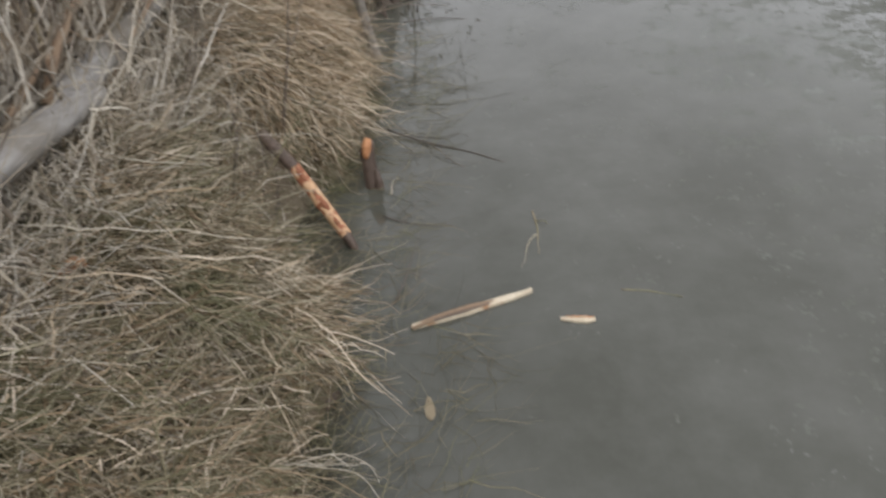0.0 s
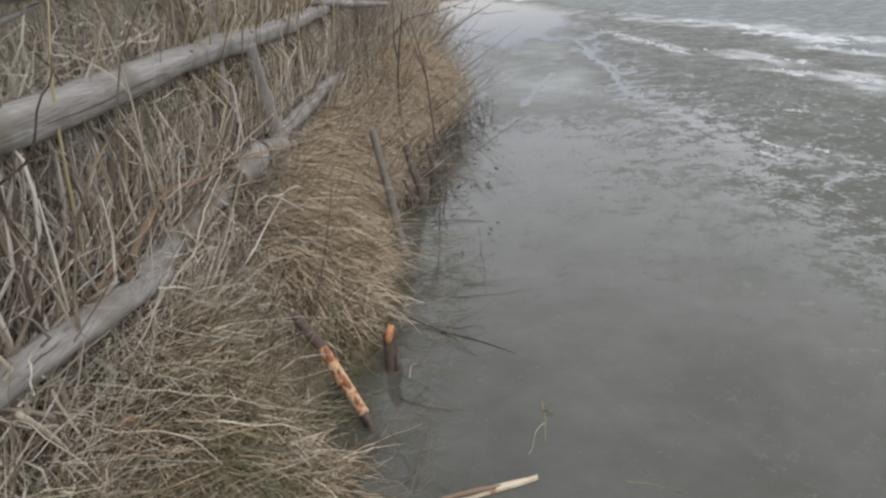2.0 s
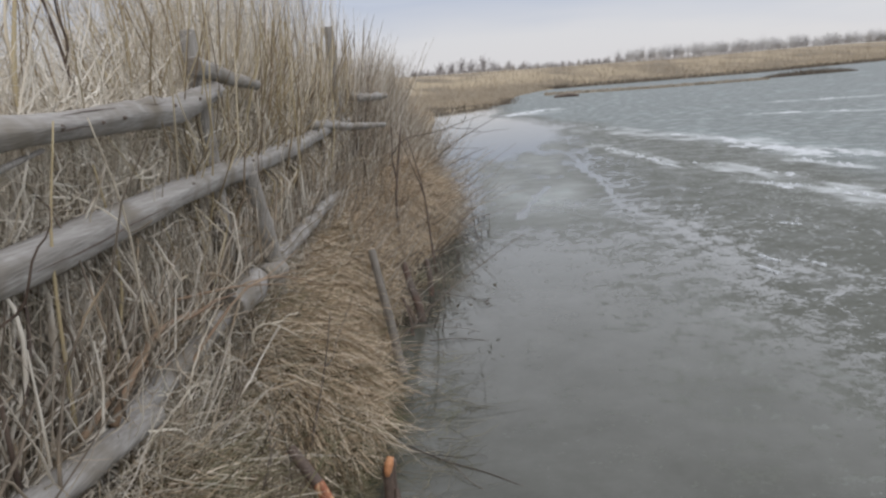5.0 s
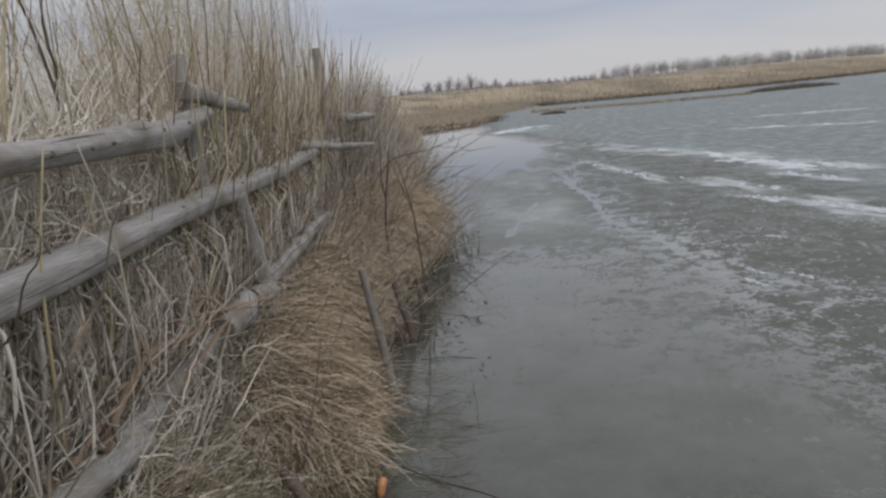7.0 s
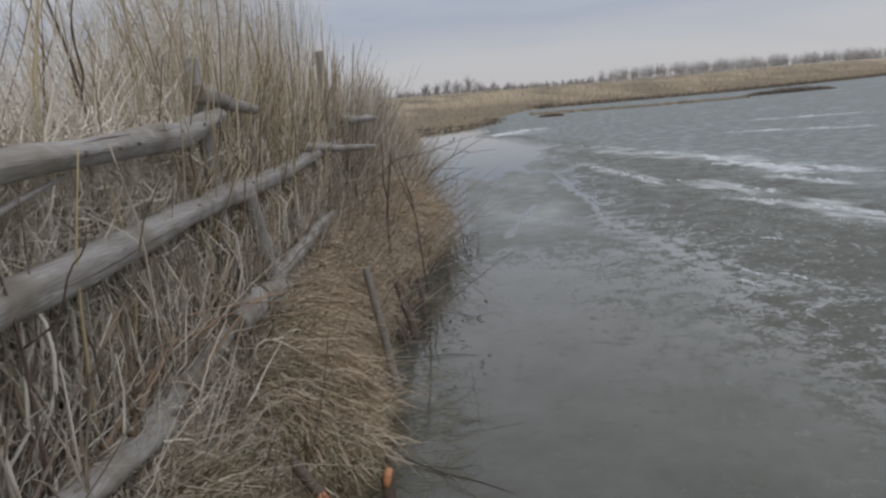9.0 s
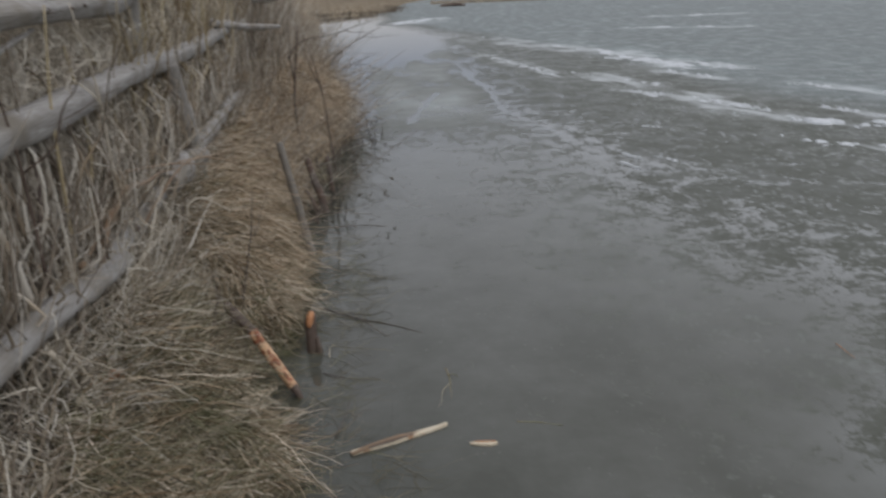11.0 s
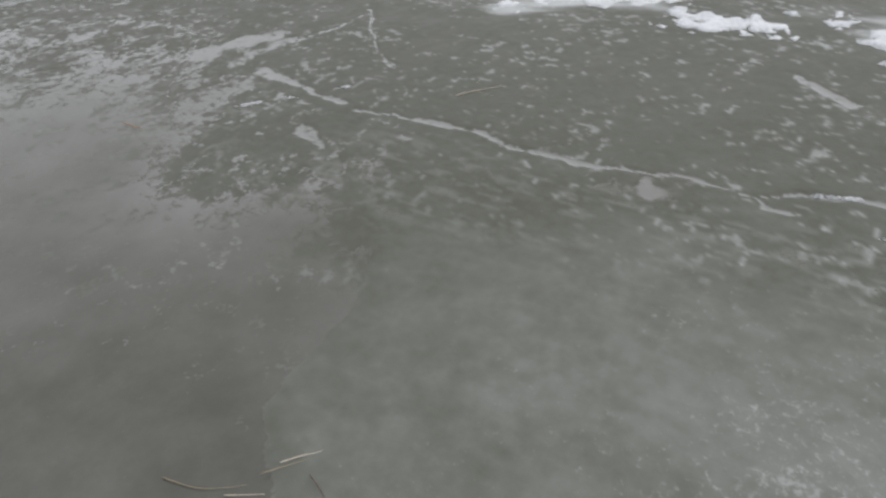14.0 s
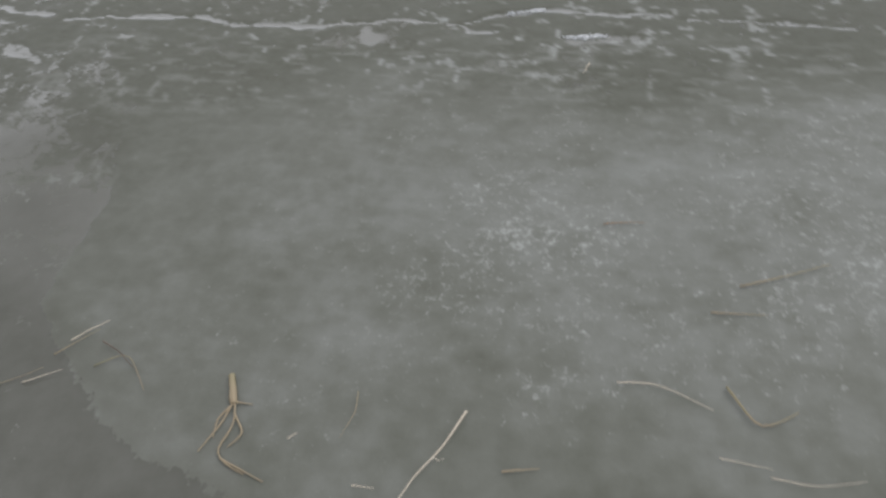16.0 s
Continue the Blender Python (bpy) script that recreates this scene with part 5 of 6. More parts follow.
n = 170
x, y = on_bank(n, 3.4, 8.5, 0.0, 0.6)
root = np.stack([x, y, np.full(n, 0.005)], -1)
way = np.stack([rng.normal(0, 1, n), rng.normal(0, 1, n), np.zeros(n)], -1)
stuff("floating_litter", blades("floating_litter", root, way, rng.uniform(0.015, 0.09, n), np.zeros(n), rng.uniform(0.002, 0.008, n), 0.2), LEAF, "dark wet leaves and stalks floating by the bank", "litter")
n = 380
x, y = on_bank(n, 3.6, 8.2, -0.35, 0.04)
base = np.stack([x, y, ground_height(x, y)], -1)
way = unit(np.stack([rng.normal(0.5, 0.35, n), rng.normal(-0.1, 0.4, n), rng.uniform(0.3, 1.0, n)], -1))
path = base[:, None] + way[:, None] * s * rng.uniform(0.15, 0.55, n)[:, None, None] + rng.normal(0, 0.06, (n, 1, 3)) * s ** 2 + rng.normal(0, 0.006, (n, 6, 3))
stuff("twigs", mesh("twigs", *tubes(path, rng.uniform(0.6, 1.3, n)[:, None] * np.linspace(0.004, 0.0013, 6)[None], 4)), STICKS, "grey dead twigs hanging over the water", "shrub")

n = 130
x, y = on_bank(n, 4.2, 9.0, -0.15, 0.10)
base = np.stack([x, y, np.maximum(ground_height(x, y), -0.02)], -1)
way = unit(np.stack([rng.normal(0.5, 0.45, n), rng.normal(-0.1, 0.4, n), rng.uniform(0.1, 1.0, n)], -1))
path = base[:, None] + way[:, None] * s * rng.uniform(0.12, 0.42, n)[:, None, None] + rng.normal(0, 0.06, (n, 1, 3)) * s ** 2 + rng.normal(0, 0.006, (n, 6, 3))
stuff("twigs", mesh("twigs", *tubes(path, rng.uniform(0.6, 1.4, n)[:, None] * np.linspace(0.0045, 0.0015, 6)[None], 5)), TWIG, "dark wet twigs standing out of the water by the bank", "shrub")

# ---- sticks and stumps at the water's edge ----
def thick(name, points, radii, mat, parent, label="", seed=0, sides=12, k=20):
    return part(name, log_mesh(points, radii, name, sides, k, 3, seed), mat, parent, label)


gnawed = tagged(new("gnawed_branch"), "beaver-gnawed branch with stripped orange wood lying in the grass", "branch")
thick("bark", [(-0.425, 1.845, 0.335), (-0.37, 1.80, 0.29), (-0.305, 1.75, 0.235)], [0.017, 0.021, 0.022], BARK, gnawed, "dark grey bark left on the upper end", 1)
thick("bare_wood", [(-0.31, 1.755, 0.24), (-0.23, 1.69, 0.145), (-0.135, 1.60, 0.035)], [0.022, 0.023, 0.022], BARE, gnawed, "stripped orange wood with red patches", 2)
for a_, b_, r_, seed_ in [((-0.30, 1.742, 0.245), (-0.262, 1.708, 0.2), 0.011, 51), ((-0.218, 1.672, 0.15), (-0.19, 1.645, 0.115), 0.012, 52), ((-0.245, 1.695, 0.178), (-0.225, 1.672, 0.15), 0.008, 53), ((-0.175, 1.628, 0.098), (-0.15, 1.602, 0.062), 0.009, 54)]:
    mid_ = tuple((p + q) / 2 + o for p, q, o in zip(a_, b_, (0.003, -0.004, 0.003)))
    thick("bark_patch", [a_, mid_, b_], [r_ * 0.6, r_, r_ * 0.5], REDBARK, gnawed, "red-brown inner bark left on the wood", seed_, 8, 10)
thick("tip", [(-0.138, 1.603, 0.042), (-0.115, 1.58, 0.015), (-0.09, 1.555, -0.02)], [0.02, 0.016, 0.008], BARK, gnawed, "dark wet pointed end", 3)

stump = tagged(new("gnawed_stump"), "short beaver-cut stump with an orange slanted top in the water", "stump")
thick("bark", [(-0.08, 1.985, -0.05), (-0.085, 2.0, 0.05), (-0.088, 2.01, 0.13), (-0.078, 2.022, 0.178)], [0.038, 0.031, 0.029, 0.020], BARK, stump, "dark wet red-brown bark", 4)
part("cut", log_mesh([(-0.092, 1.984, 0.125), (-0.090, 1.986, 0.142), (-0.084, 1.996, 0.17), (-0.077, 2.012, 0.195)], [0.008, 0.017, 0.021, 0.014], "cut", 12, 14, 0, 5), CUT, stump, "fresh orange tooth-cut face")
thick("root_flare", [(-0.06, 1.965, -0.03), (-0.055, 1.97, 0.02), (-0.06, 1.985, 0.07)], [0.022, 0.017, 0.008], BARK, stump, "dark wet root flare", 8)

post = tagged(new("leaning_post"), "grey weathered round post leaning at the water's edge", "post")
thick("shaft", [(-0.18, 3.30, -0.08), (-0.27, 3.425, 0.31), (-0.36, 3.55, 0.70)], [0.025, 0.024, 0.022], WETPOLE, post, "", 6, 14, 30)


def chip(name, a, b, width, height, label, seed):
    """A split sliver of wood floating on the water, tapered at one end."""
    r = np.random.default_rng(seed)
    a, b = np.asarray(a, float), np.asarray(b, float)
    d = b - a
    side = np.array([-d[1], d[0]]) / np.hypot(*d)
    k, vs = 12, []
    for i in range(k):
        t = i / (k - 1)
        w = width * (0.35 + 0.65 * min(1, t * 2.2)) * (1 if t < 0.8 else 1 - (t - 0.8) * 3.4) * r.uniform(0.88, 1.1) / 2
        c = a + d * t
        for sx, z in ((-1, -0.004), (-0.9, height * 0.8), (0.1, height * r.uniform(0.9, 1.2)), (0.9, height * 0.6), (1, -0.004)):
            vs.append((*(c + side * sx * w), z))
    f = [(i * 5 + j, i * 5 + (j + 1) % 5, (i + 1) * 5 + (j + 1) % 5, (i + 1) * 5 + j) for i in range(k - 1) for j in range(5)]
    caps = [tuple(range(5)), tuple(range(k * 5 - 1, k * 5 - 6, -1))]
    ob = part(name, mesh(name, vs, [np.array(f), np.array(caps)], False), CHIP)
    return tagged(ob, label, "wood chip")


chip("wood_sliver", (0.125, 1.135), (0.495, 1.275), 0.034, 0.016, "long pale split sliver of wood floating on the water", 1)
sliver = bpy.data.objects["wood_sliver"]
thick("bark_strip", [(0.122, 1.134, 0.008), (0.20, 1.166, 0.013), (0.30, 1.203, 0.013), (0.375, 1.230, 0.010)], [0.007, 0.0115, 0.0115, 0.005], STEM, sliver, "strip of red-brown bark left on the wood", 21, 8, 14)
thick("bark_strip", [(0.19, 1.153, 0.014), (0.27, 1.180, 0.016), (0.36, 1.216, 0.013)], [0.004, 0.006, 0.003], BARK, sliver, "strip of dark bark left on the wood", 22, 8, 12)
chip("wood_chip", (0.57, 1.14), (0.672, 1.128), 0.03, 0.012, "small pale wood chip floating on the water", 2)
thick("split", [(0.585, 1.139, 0.013), (0.62, 1.136, 0.015), (0.668, 1.131, 0.013)], [0.001, 0.0018, 0.0016], CUT, bpy.data.objects["wood_chip"], "brown split along the chip", 23, 6, 8)
chip("wood_chip", (0.185, 0.86), (0.195, 0.78), 0.03, 0.003, "short dull wood chip half sunk in the shallows", 3).data.materials[0] = GRASS


def scrap(name, x, y, size, turn, mat, label):
    """A curled scrap of bark or a dead leaf resting on the grass."""
    u, v = np.meshgrid(np.linspace(-1, 1, 7), np.linspace(-1, 1, 5))
    w = size * 0.4 * np.sqrt(np.clip(1.05 - u ** 2, 0, 1))
    px, py = u * size, v * w
    pz = 0.35 * size * v ** 2 + 0.08 * size * np.sin(3 * u + x * 40)
    c, s_ = math.cos(turn), math.sin(turn)
    gz = float(ground_height(np.array(x), np.array(y))) + 0.045
    top = np.stack([x + c * px - s_ * py, y + s_ * px + c * py, gz + pz], -1).reshape(-1, 3)
    f = grid_faces(7, 5)
    ob = part(name, mesh(name, np.concatenate([top, top - (0, 0, 0.002)]), np.concatenate([f, f[:, ::-1] + 35])), mat)
    return tagged(ob, label, "debris")


scrap("bark_scrap", -0.49, 0.66, 0.055, 0.2, CUT, "orange-brown scrap of bark on the grass")
scrap("bark_scrap", -0.07, 0.84, 0.035, 1.2, BARK, "dark brown clod of bark at the water's edge")
scrap("dead_leaf", -0.57, 0.68, 0.04, 0.9, BARK, "dark curled dead leaf on the grass")
scrap("dead_leaf", -0.30, 0.72, 0.03, 2.0, PALE, "pale grey curled dead leaf on the grass")
scrap("dead_leaf", -0.45, 1.12, 0.05, 1.3, PALE, "pale curled dead leaf on the grass")
scrap("bark_scrap", -0.52, 0.95, 0.04, 2.4, CUT, "orange-brown scrap of bark on the grass")


def branch(name, main, r0, twigs, mat, label, category="twig", leaves=(), k=10, wobble=0.012):
    """A thin branch along the main points, with side twigs [(from 0 to 1, tip)] and small dry leaves as parts."""
    pts = np.asarray(main, float)
    t = np.concatenate([[0], np.cumsum(np.linalg.norm(np.diff(pts, axis=0), axis=1))])
    s_ = np.linspace(0, t[-1], k)
    line = np.stack([np.interp(s_, t, pts[:, i]) for i in range(3)], -1) + rng.normal(0, wobble * 0.3, (k, 3)) * np.linspace(0.2, 1, k)[:, None]
    for _ in range(2):
        line[1:-1] = (line[:-2] + 2 * line[1:-1] + line[2:]) / 4
    paths, radii = [line], [np.linspace(r0, r0 * 0.35, k)]
    for f, tip in twigs:
        start = line[int(f * (k - 1))]
        paths.append(wander(start, tip, k, wobble))
        radii.append(np.linspace(r0 * 0.55, r0 * 0.2, k))
    ob = tagged(part(name, mesh(name, *tubes(np.array(paths), np.array(radii), 6, True)), mat), label, category)
    for c in leaves:
        c = np.asarray(c, float)
        u, v = unit(rng.normal(0, 1, 3)), unit(rng.normal(0, 1, 3))
        w = np.cross(u, v)
        o = 0.022
        vs = [c, c + u * o + v * o * 0.5, c + u * o * 1.9, c + u * o - v * o * 0.5, c + u * o + w * 0.006]
        part("leaf", mesh("leaf", vs, np.array([(0, 1, 4), (1, 2, 4), (2, 3, 4), (3, 0, 4)]), False), LEAF, ob)
    return ob


snag = tagged(new("snag"), "dark forked snag standing in the shallow water", "branch")
thick("trunk", [(-0.165, 4.25, -0.06), (-0.185, 4.25, 0.11), (-0.24, 4.27, 0.27), (-0.28, 4.28, 0.43)], [0.031, 0.029, 0.026, 0.020], SNAGBARK, snag, "", 61, 10, 18)
thick("fork", [(-0.19, 4.22, -0.05), (-0.245, 4.2, 0.10), (-0.30, 4.2, 0.20)], [0.013, 0.012, 0.008], BARK, snag, "thin dark side shoot", 62, 8, 12)
snag = tagged(new("snag"), "short dark snag standing in the shallow water", "branch")
thick("trunk", [(-0.15, 4.85, -0.05), (-0.155, 4.86, 0.14), (-0.175, 4.87, 0.30)], [0.020, 0.019, 0.014], SNAGBARK, snag, "", 63, 10, 14)
branch("snag", [(-0.20, 3.95, -0.03), (-0.22, 4.0, 0.10), (-0.27, 4.1, 0.22)], 0.010, [(0.4, (-0.14, 4.0, 0.2)), (0.2, (-0.28, 3.9, 0.12))], BARK, "thin dark snag standing in the water", "branch")
branch("leafy_twig", [(-0.30, 3.12, 0.12), (-0.24, 3.2, 0.2), (-0.01, 3.45, 0.38), (0.39, 3.9, 0.57), (0.58, 4.1, 0.64)], 0.005,
       [(0.3, (0.25, 3.6, 0.14)), (0.5, (0.32, 4.1, 0.16)), (0.7, (0.2, 4.7, 0.35)), (0.2, (0.12, 3.4, 0.05))], TWIG, "thin bare twig with a few dry leaves over the water", "twig",
       [(0.25, 3.6, 0.14), (0.3, 3.95, 0.18), (0.32, 4.1, 0.16), (0.14, 3.9, 0.2), (0.22, 4.3, 0.26), (0.3, 4.5, 0.3), (0.1, 3.85, 0.22), (0.28, 4.06, 0.17), (0.31, 4.15, 0.15), (0.2, 4.0, 0.19), (0.05, 4.75, 0.2), (0.1, 4.8, 0.2), (0.02, 4.7, 0.22), (0.37, 4.35, 0.2)])
branch("leafy_twig", [(-0.55, 6.0, 1.0), (-0.44, 6.0, 1.19), (-0.16, 6.0, 1.18), (0.14, 6.0, 1.29), (0.34, 6.0, 1.33)], 0.005, [(0.5, (0.05, 6.1, 1.42)), (0.7, (0.3, 6.1, 1.15)), (0.4, (0.0, 5.9, 1.1))], TWIG, "thin dark twig with dry leaves reaching over the water", "twig",
       [(0.14, 6.0, 1.29), (0.10, 6.0, 1.30), (0.12, 6.02, 1.25), (0.05, 6.1, 1.40)])
branch("bare_twig", [(-0.40, 8.0, 0.6), (-0.24, 8.0, 0.84), (0.25, 8.0, 1.11), (0.46, 8.0, 1.21)], 0.007, [(0.4, (0.3, 8.1, 0.85)), (0.6, (0.2, 8.0, 1.25)), (0.7, (0.6, 8.2, 1.05)), (0.3, (0.1, 7.9, 0.6))], TWIG, "bare forked twig leaning out over the water", "twig")
branch("bare_twig", [(-0.45, 9.0, 0.4), (-0.1, 9.0, 0.62), (0.3, 9.1, 0.75)], 0.007, [(0.4, (0.2, 9.1, 0.95)), (0.6, (0.35, 9.0, 0.5)), (0.3, (0.1, 8.9, 0.3))], TWIG, "bare forked twig leaning out over the water", "twig")
branch("willow_stem", [(-0.55, 1.95, 0.70), (-0.56, 1.93, 0.78), (-0.50, 2.0, 0.80), (-0.38, 2.02, 0.70)], 0.0065, [(0.6, (-0.40, 2.1, 0.78))], PALE, "pale bent stem arching over the bank", "branch")
branch("drowned_twig", [(-0.06, 2.42, 0.02), (0.1, 2.3, 0.006), (0.3, 2.2, 0.004), (0.47, 2.07, 0.003)], 0.0038, [(0.4, (0.43, 1.87, 0.003)), (0.3, (0.3, 2.32, 0.003)), (0.6, (0.5, 2.22, 0.003))], TWIG, "dark forked twig lying in the water", "twig")
branch("drowned_twig", [(-0.08, 3.8, 0.02), (0.1, 3.85, 0.01), (0.38, 3.79, 0.004)], 0.0035, [(0.3, (0.2, 3.6, 0.004))], TWIG, "dark thin twig lying on the water", "twig")
branch("drowned_twig", [(0.06, 1.25, 0.004), (0.10, 1.4, 0.02), (0.13, 1.57, 0.05)], 0.0028, [(0.5, (0.2, 1.42, 0.003))], TWIG, "dark thin twig rising from the shallows", "twig")
branch("drowned_twig", [(-0.02, 1.75, 0.004), (0.1, 1.68, 0.004), (0.24, 1.66, 0.004)], 0.0025, [(0.4, (0.12, 1.85, 0.004))], TWIG, "dark thin twig in the shallows", "twig")
branch("drowned_stalk", [(0.53, 1.72, 0.003), (0.54, 1.6, 0.004), (0.53, 1.47, 0.003)], 0.004, [(0.6, (0.47, 1.40, 0.003)), (0.3, (0.6, 1.6, 0.003))], GRASS, "brown broken stalk floating on the water", "twig")
branch("drowned_stalk", [(0.77, 1.26, 0.003), (0.85, 1.245, 0.003), (0.94, 1.21, 0.003)], 0.003, [], GRASS, "thin brown stalk floating on the water", "twig")
branch("bark_curl", [(0.0, 1.9, 0.003), (-0.005, 1.95, 0.012), (0.005, 2.0, 0.015), (0.02, 2.02, 0.005)], 0.0024, [], PALE, "white curl of stripped bark on the water", "bark")
branch("grey_spray", [(-0.27, 0.50, 0.12), (-0.12, 0.58, 0.10), (0.0, 0.66, 0.05), (0.07, 0.63, 0.01)], 0.0028, [(0.7, (0.08, 0.58, 0.02)), (0.2, (-0.08, 0.66, 0.12)), (0.3, (0.0, 0.5, 0.04)), (0.5, (0.1, 0.52, 0.01)), (0.5, (0.0, 0.72, 0.06)), (0.4, (0.02, 0.6, 0.05)), (0.6, (0.06, 0.7, 0.02)), (0.3, (-0.02, 0.62, 0.1))], PALE, "grey dead weed spray hanging over the water", "weed")
branch("seed_stalk", [(0.31, 0.28, -0.02), (0.427, 0.238, 0.20), (0.512, 0.212, 0.355)], 0.0025, [(1.0, (0.56, 0.22, 0.35)), (0.8, (0.545, 0.215, 0.29))], PALE, "thin dry seed stalk standing in the water", "grass")
for a, m_, b, r, mat, label in [
    ((-0.40, 1.35, 0.34), (-0.36, 1.38, 0.48), (-0.34, 1.44, 0.58), 0.006, TWIG, "dark thin dead weed standing on the bank"),
    ((-0.38, 1.95, 0.28), (-0.34, 2.12, 0.52), (-0.33, 2.3, 0.72), 0.006, TWIG, "thin leaning dead weed on the bank"),
    ((-0.45, 1.0, 0.4), (-0.41, 1.0, 0.5), (-0.40, 1.04, 0.6), 0.007, TWIG, "dark thin dead weed standing on the bank"),
    ((-0.62, 1.25, 0.75), (-0.5, 1.9, 1.02), (-0.38, 2.3, 0.86), 0.007, STEM, "arching brown willow stem over the bank"),
    ((-0.66, 1.55, 1.02), (-0.56, 1.85, 0.98), (-0.45, 2.15, 0.90), 0.006, STEM, "arching brown willow stem over the bank"),
    ((-0.46, 5.5, 0.25), (-0.47, 5.5, 0.72), (-0.37, 5.5, 1.32), 0.014, BARK, "dark crooked dead stem standing on the bank"),
    ((-0.12, 5.0, 0.15), (-0.17, 5.0, 0.85), (-0.27, 5.0, 1.25), 0.009, BARK, "dark leaning dead stem over the water"),
    ((-0.60, 0.60, 0.92), (-0.57, 0.72, 1.10), (-0.60, 0.80, 1.32), 0.009, BARK, "dark red-brown stem standing before the fence"),
    ((-0.52, 0.56, 0.95), (-0.51, 0.55, 1.32), (-0.50, 0.50, 1.50), 0.006, BARK, "dark red-brown stem standing before the fence"),
    ((-0.55, 0.80, 0.95), (-0.53, 0.80, 1.36), (-0.53, 0.90, 1.62), 0.006, SHOOT, "brown stem standing before the fence"),
    ((-0.54, 1.16, 0.95), (-0.51, 1.10, 1.38), (-0.50, 0.98, 1.62), 0.005, PALE, "pale thin stem standing before the fence"),
    ((-0.63, 1.10, 0.9), (-0.60, 1.20, 1.2), (-0.61, 1.16, 1.5), 0.007, SHOOT, "brown stem standing before the fence"),
    ((-0.783, 1.45, 1.30), (-0.782, 1.43, 1.75), (-0.765, 1.25, 2.10), 0.008, BARK, "dark brown stem leaning behind the fence"),
    ((-0.667, 0.67, 1.30), (-0.668, 0.68, 1.70), (-0.672, 0.74, 2.0), 0.007, BARK, "dark brown stem rising behind the fence"),
    ((-0.75, 1.06, 1.35), (-0.757, 1.13, 1.72), (-0.768, 1.27, 2.05), 0.011, SHOOT, "thick pinkish stem leaning behind the fence"),
    ((-0.652, 0.50, 1.2), (-0.654, 0.52, 1.6), (-0.658, 0.56, 1.77), 0.012, POLE, "thick grey broken stem behind the fence"),
]:
    branch("dry_weed", [a, m_, b], r, [(0.6, tuple(np.array(b) + rng.normal(0, 0.12, 3)))], mat, label, "weed")
branch("broken_stick", [(-0.45, 0.35, 0.90), (-0.45, 0.42, 0.80), (-0.46, 0.50, 0.66)], 0.007, [], PALE, "short pale broken stick lying in the grass", "stick")
branch("willow_stem", [(-0.535, 0.92, 0.90), (-0.545, 1.05, 0.99), (-0.56, 1.25, 1.03), (-0.585, 1.52, 0.99), (-0.60, 1.75, 0.93)], 0.013, [(0.3, (-0.54, 1.25, 0.93)), (0.6, (-0.52, 1.75, 0.98))], STEM, "thick orange-brown willow stem bent along the fence", "branch")
branch("willow_stem", [(-0.54, 0.80, 0.93), (-0.55, 1.0, 0.97), (-0.57, 1.25, 0.95)], 0.010, [(0.5, (-0.52, 1.2, 1.05))], STEM, "orange-brown willow stem bent along the fence", "branch")
branch("pole", [(-0.503, 0.04, 1.10), (-0.52, 0.25, 1.36), (-0.533, 0.385, 1.49), (-0.56, 0.75, 1.54), (-0.585, 0.93, 1.56)], 0.016, [], POLE, "thin peeled pole leaning on the fence", "pole")

# ---- litter on the ice ----
root_stem = tagged(new("rooted_stem"), "pulled-up pale reed stem with its roots on the ice", "reed")
thick("stem", [(1.125, -0.925, 0.014), (1.085, -0.945, 0.015), (1.045, -0.965, 0.014)], [0.0075, 0.0085, 0.0075], GRASS, root_stem, "thick pale stem", 71, 8, 10)
for pts in ([(1.045, -0.963, 0.014), (1.0, -0.94, 0.012), (0.95, -0.95, 0.012)], [(1.045, -0.967, 0.014), (1.01, -0.985, 0.013), (0.96, -0.985, 0.012), (0.92, -0.965, 0.012), (0.89, -1.0, 0.012), (0.87, -1.06, 0.012)], [(1.02, -0.975, 0.013), (0.97, -1.02, 0.012), (0.93, -0.995, 0.012)], [(1.04, -0.96, 0.013), (0.99, -0.955, 0.012), (0.91, -0.93, 0.012)], [(1.05, -0.97, 0.013), (1.05, -1.01, 0.012)], [(0.90, -0.99, 0.012), (0.86, -1.11, 0.012)]):
    thick("root", pts, [0.0028] + [0.0022] * (len(pts) - 2) + [0.0012], GRASS, root_stem, "", 72, 6, 14)
branch("ice_stalk", [(1.10, -1.53, 0.02), (1.0, -1.49, 0.016), (0.96, -1.46, 0.016), (0.82, -1.40, 0.02)], 0.0028, [(0.55, (0.97, -1.5, 0.02))], PALE, "dry jointed stalk frozen on the ice", "grass")
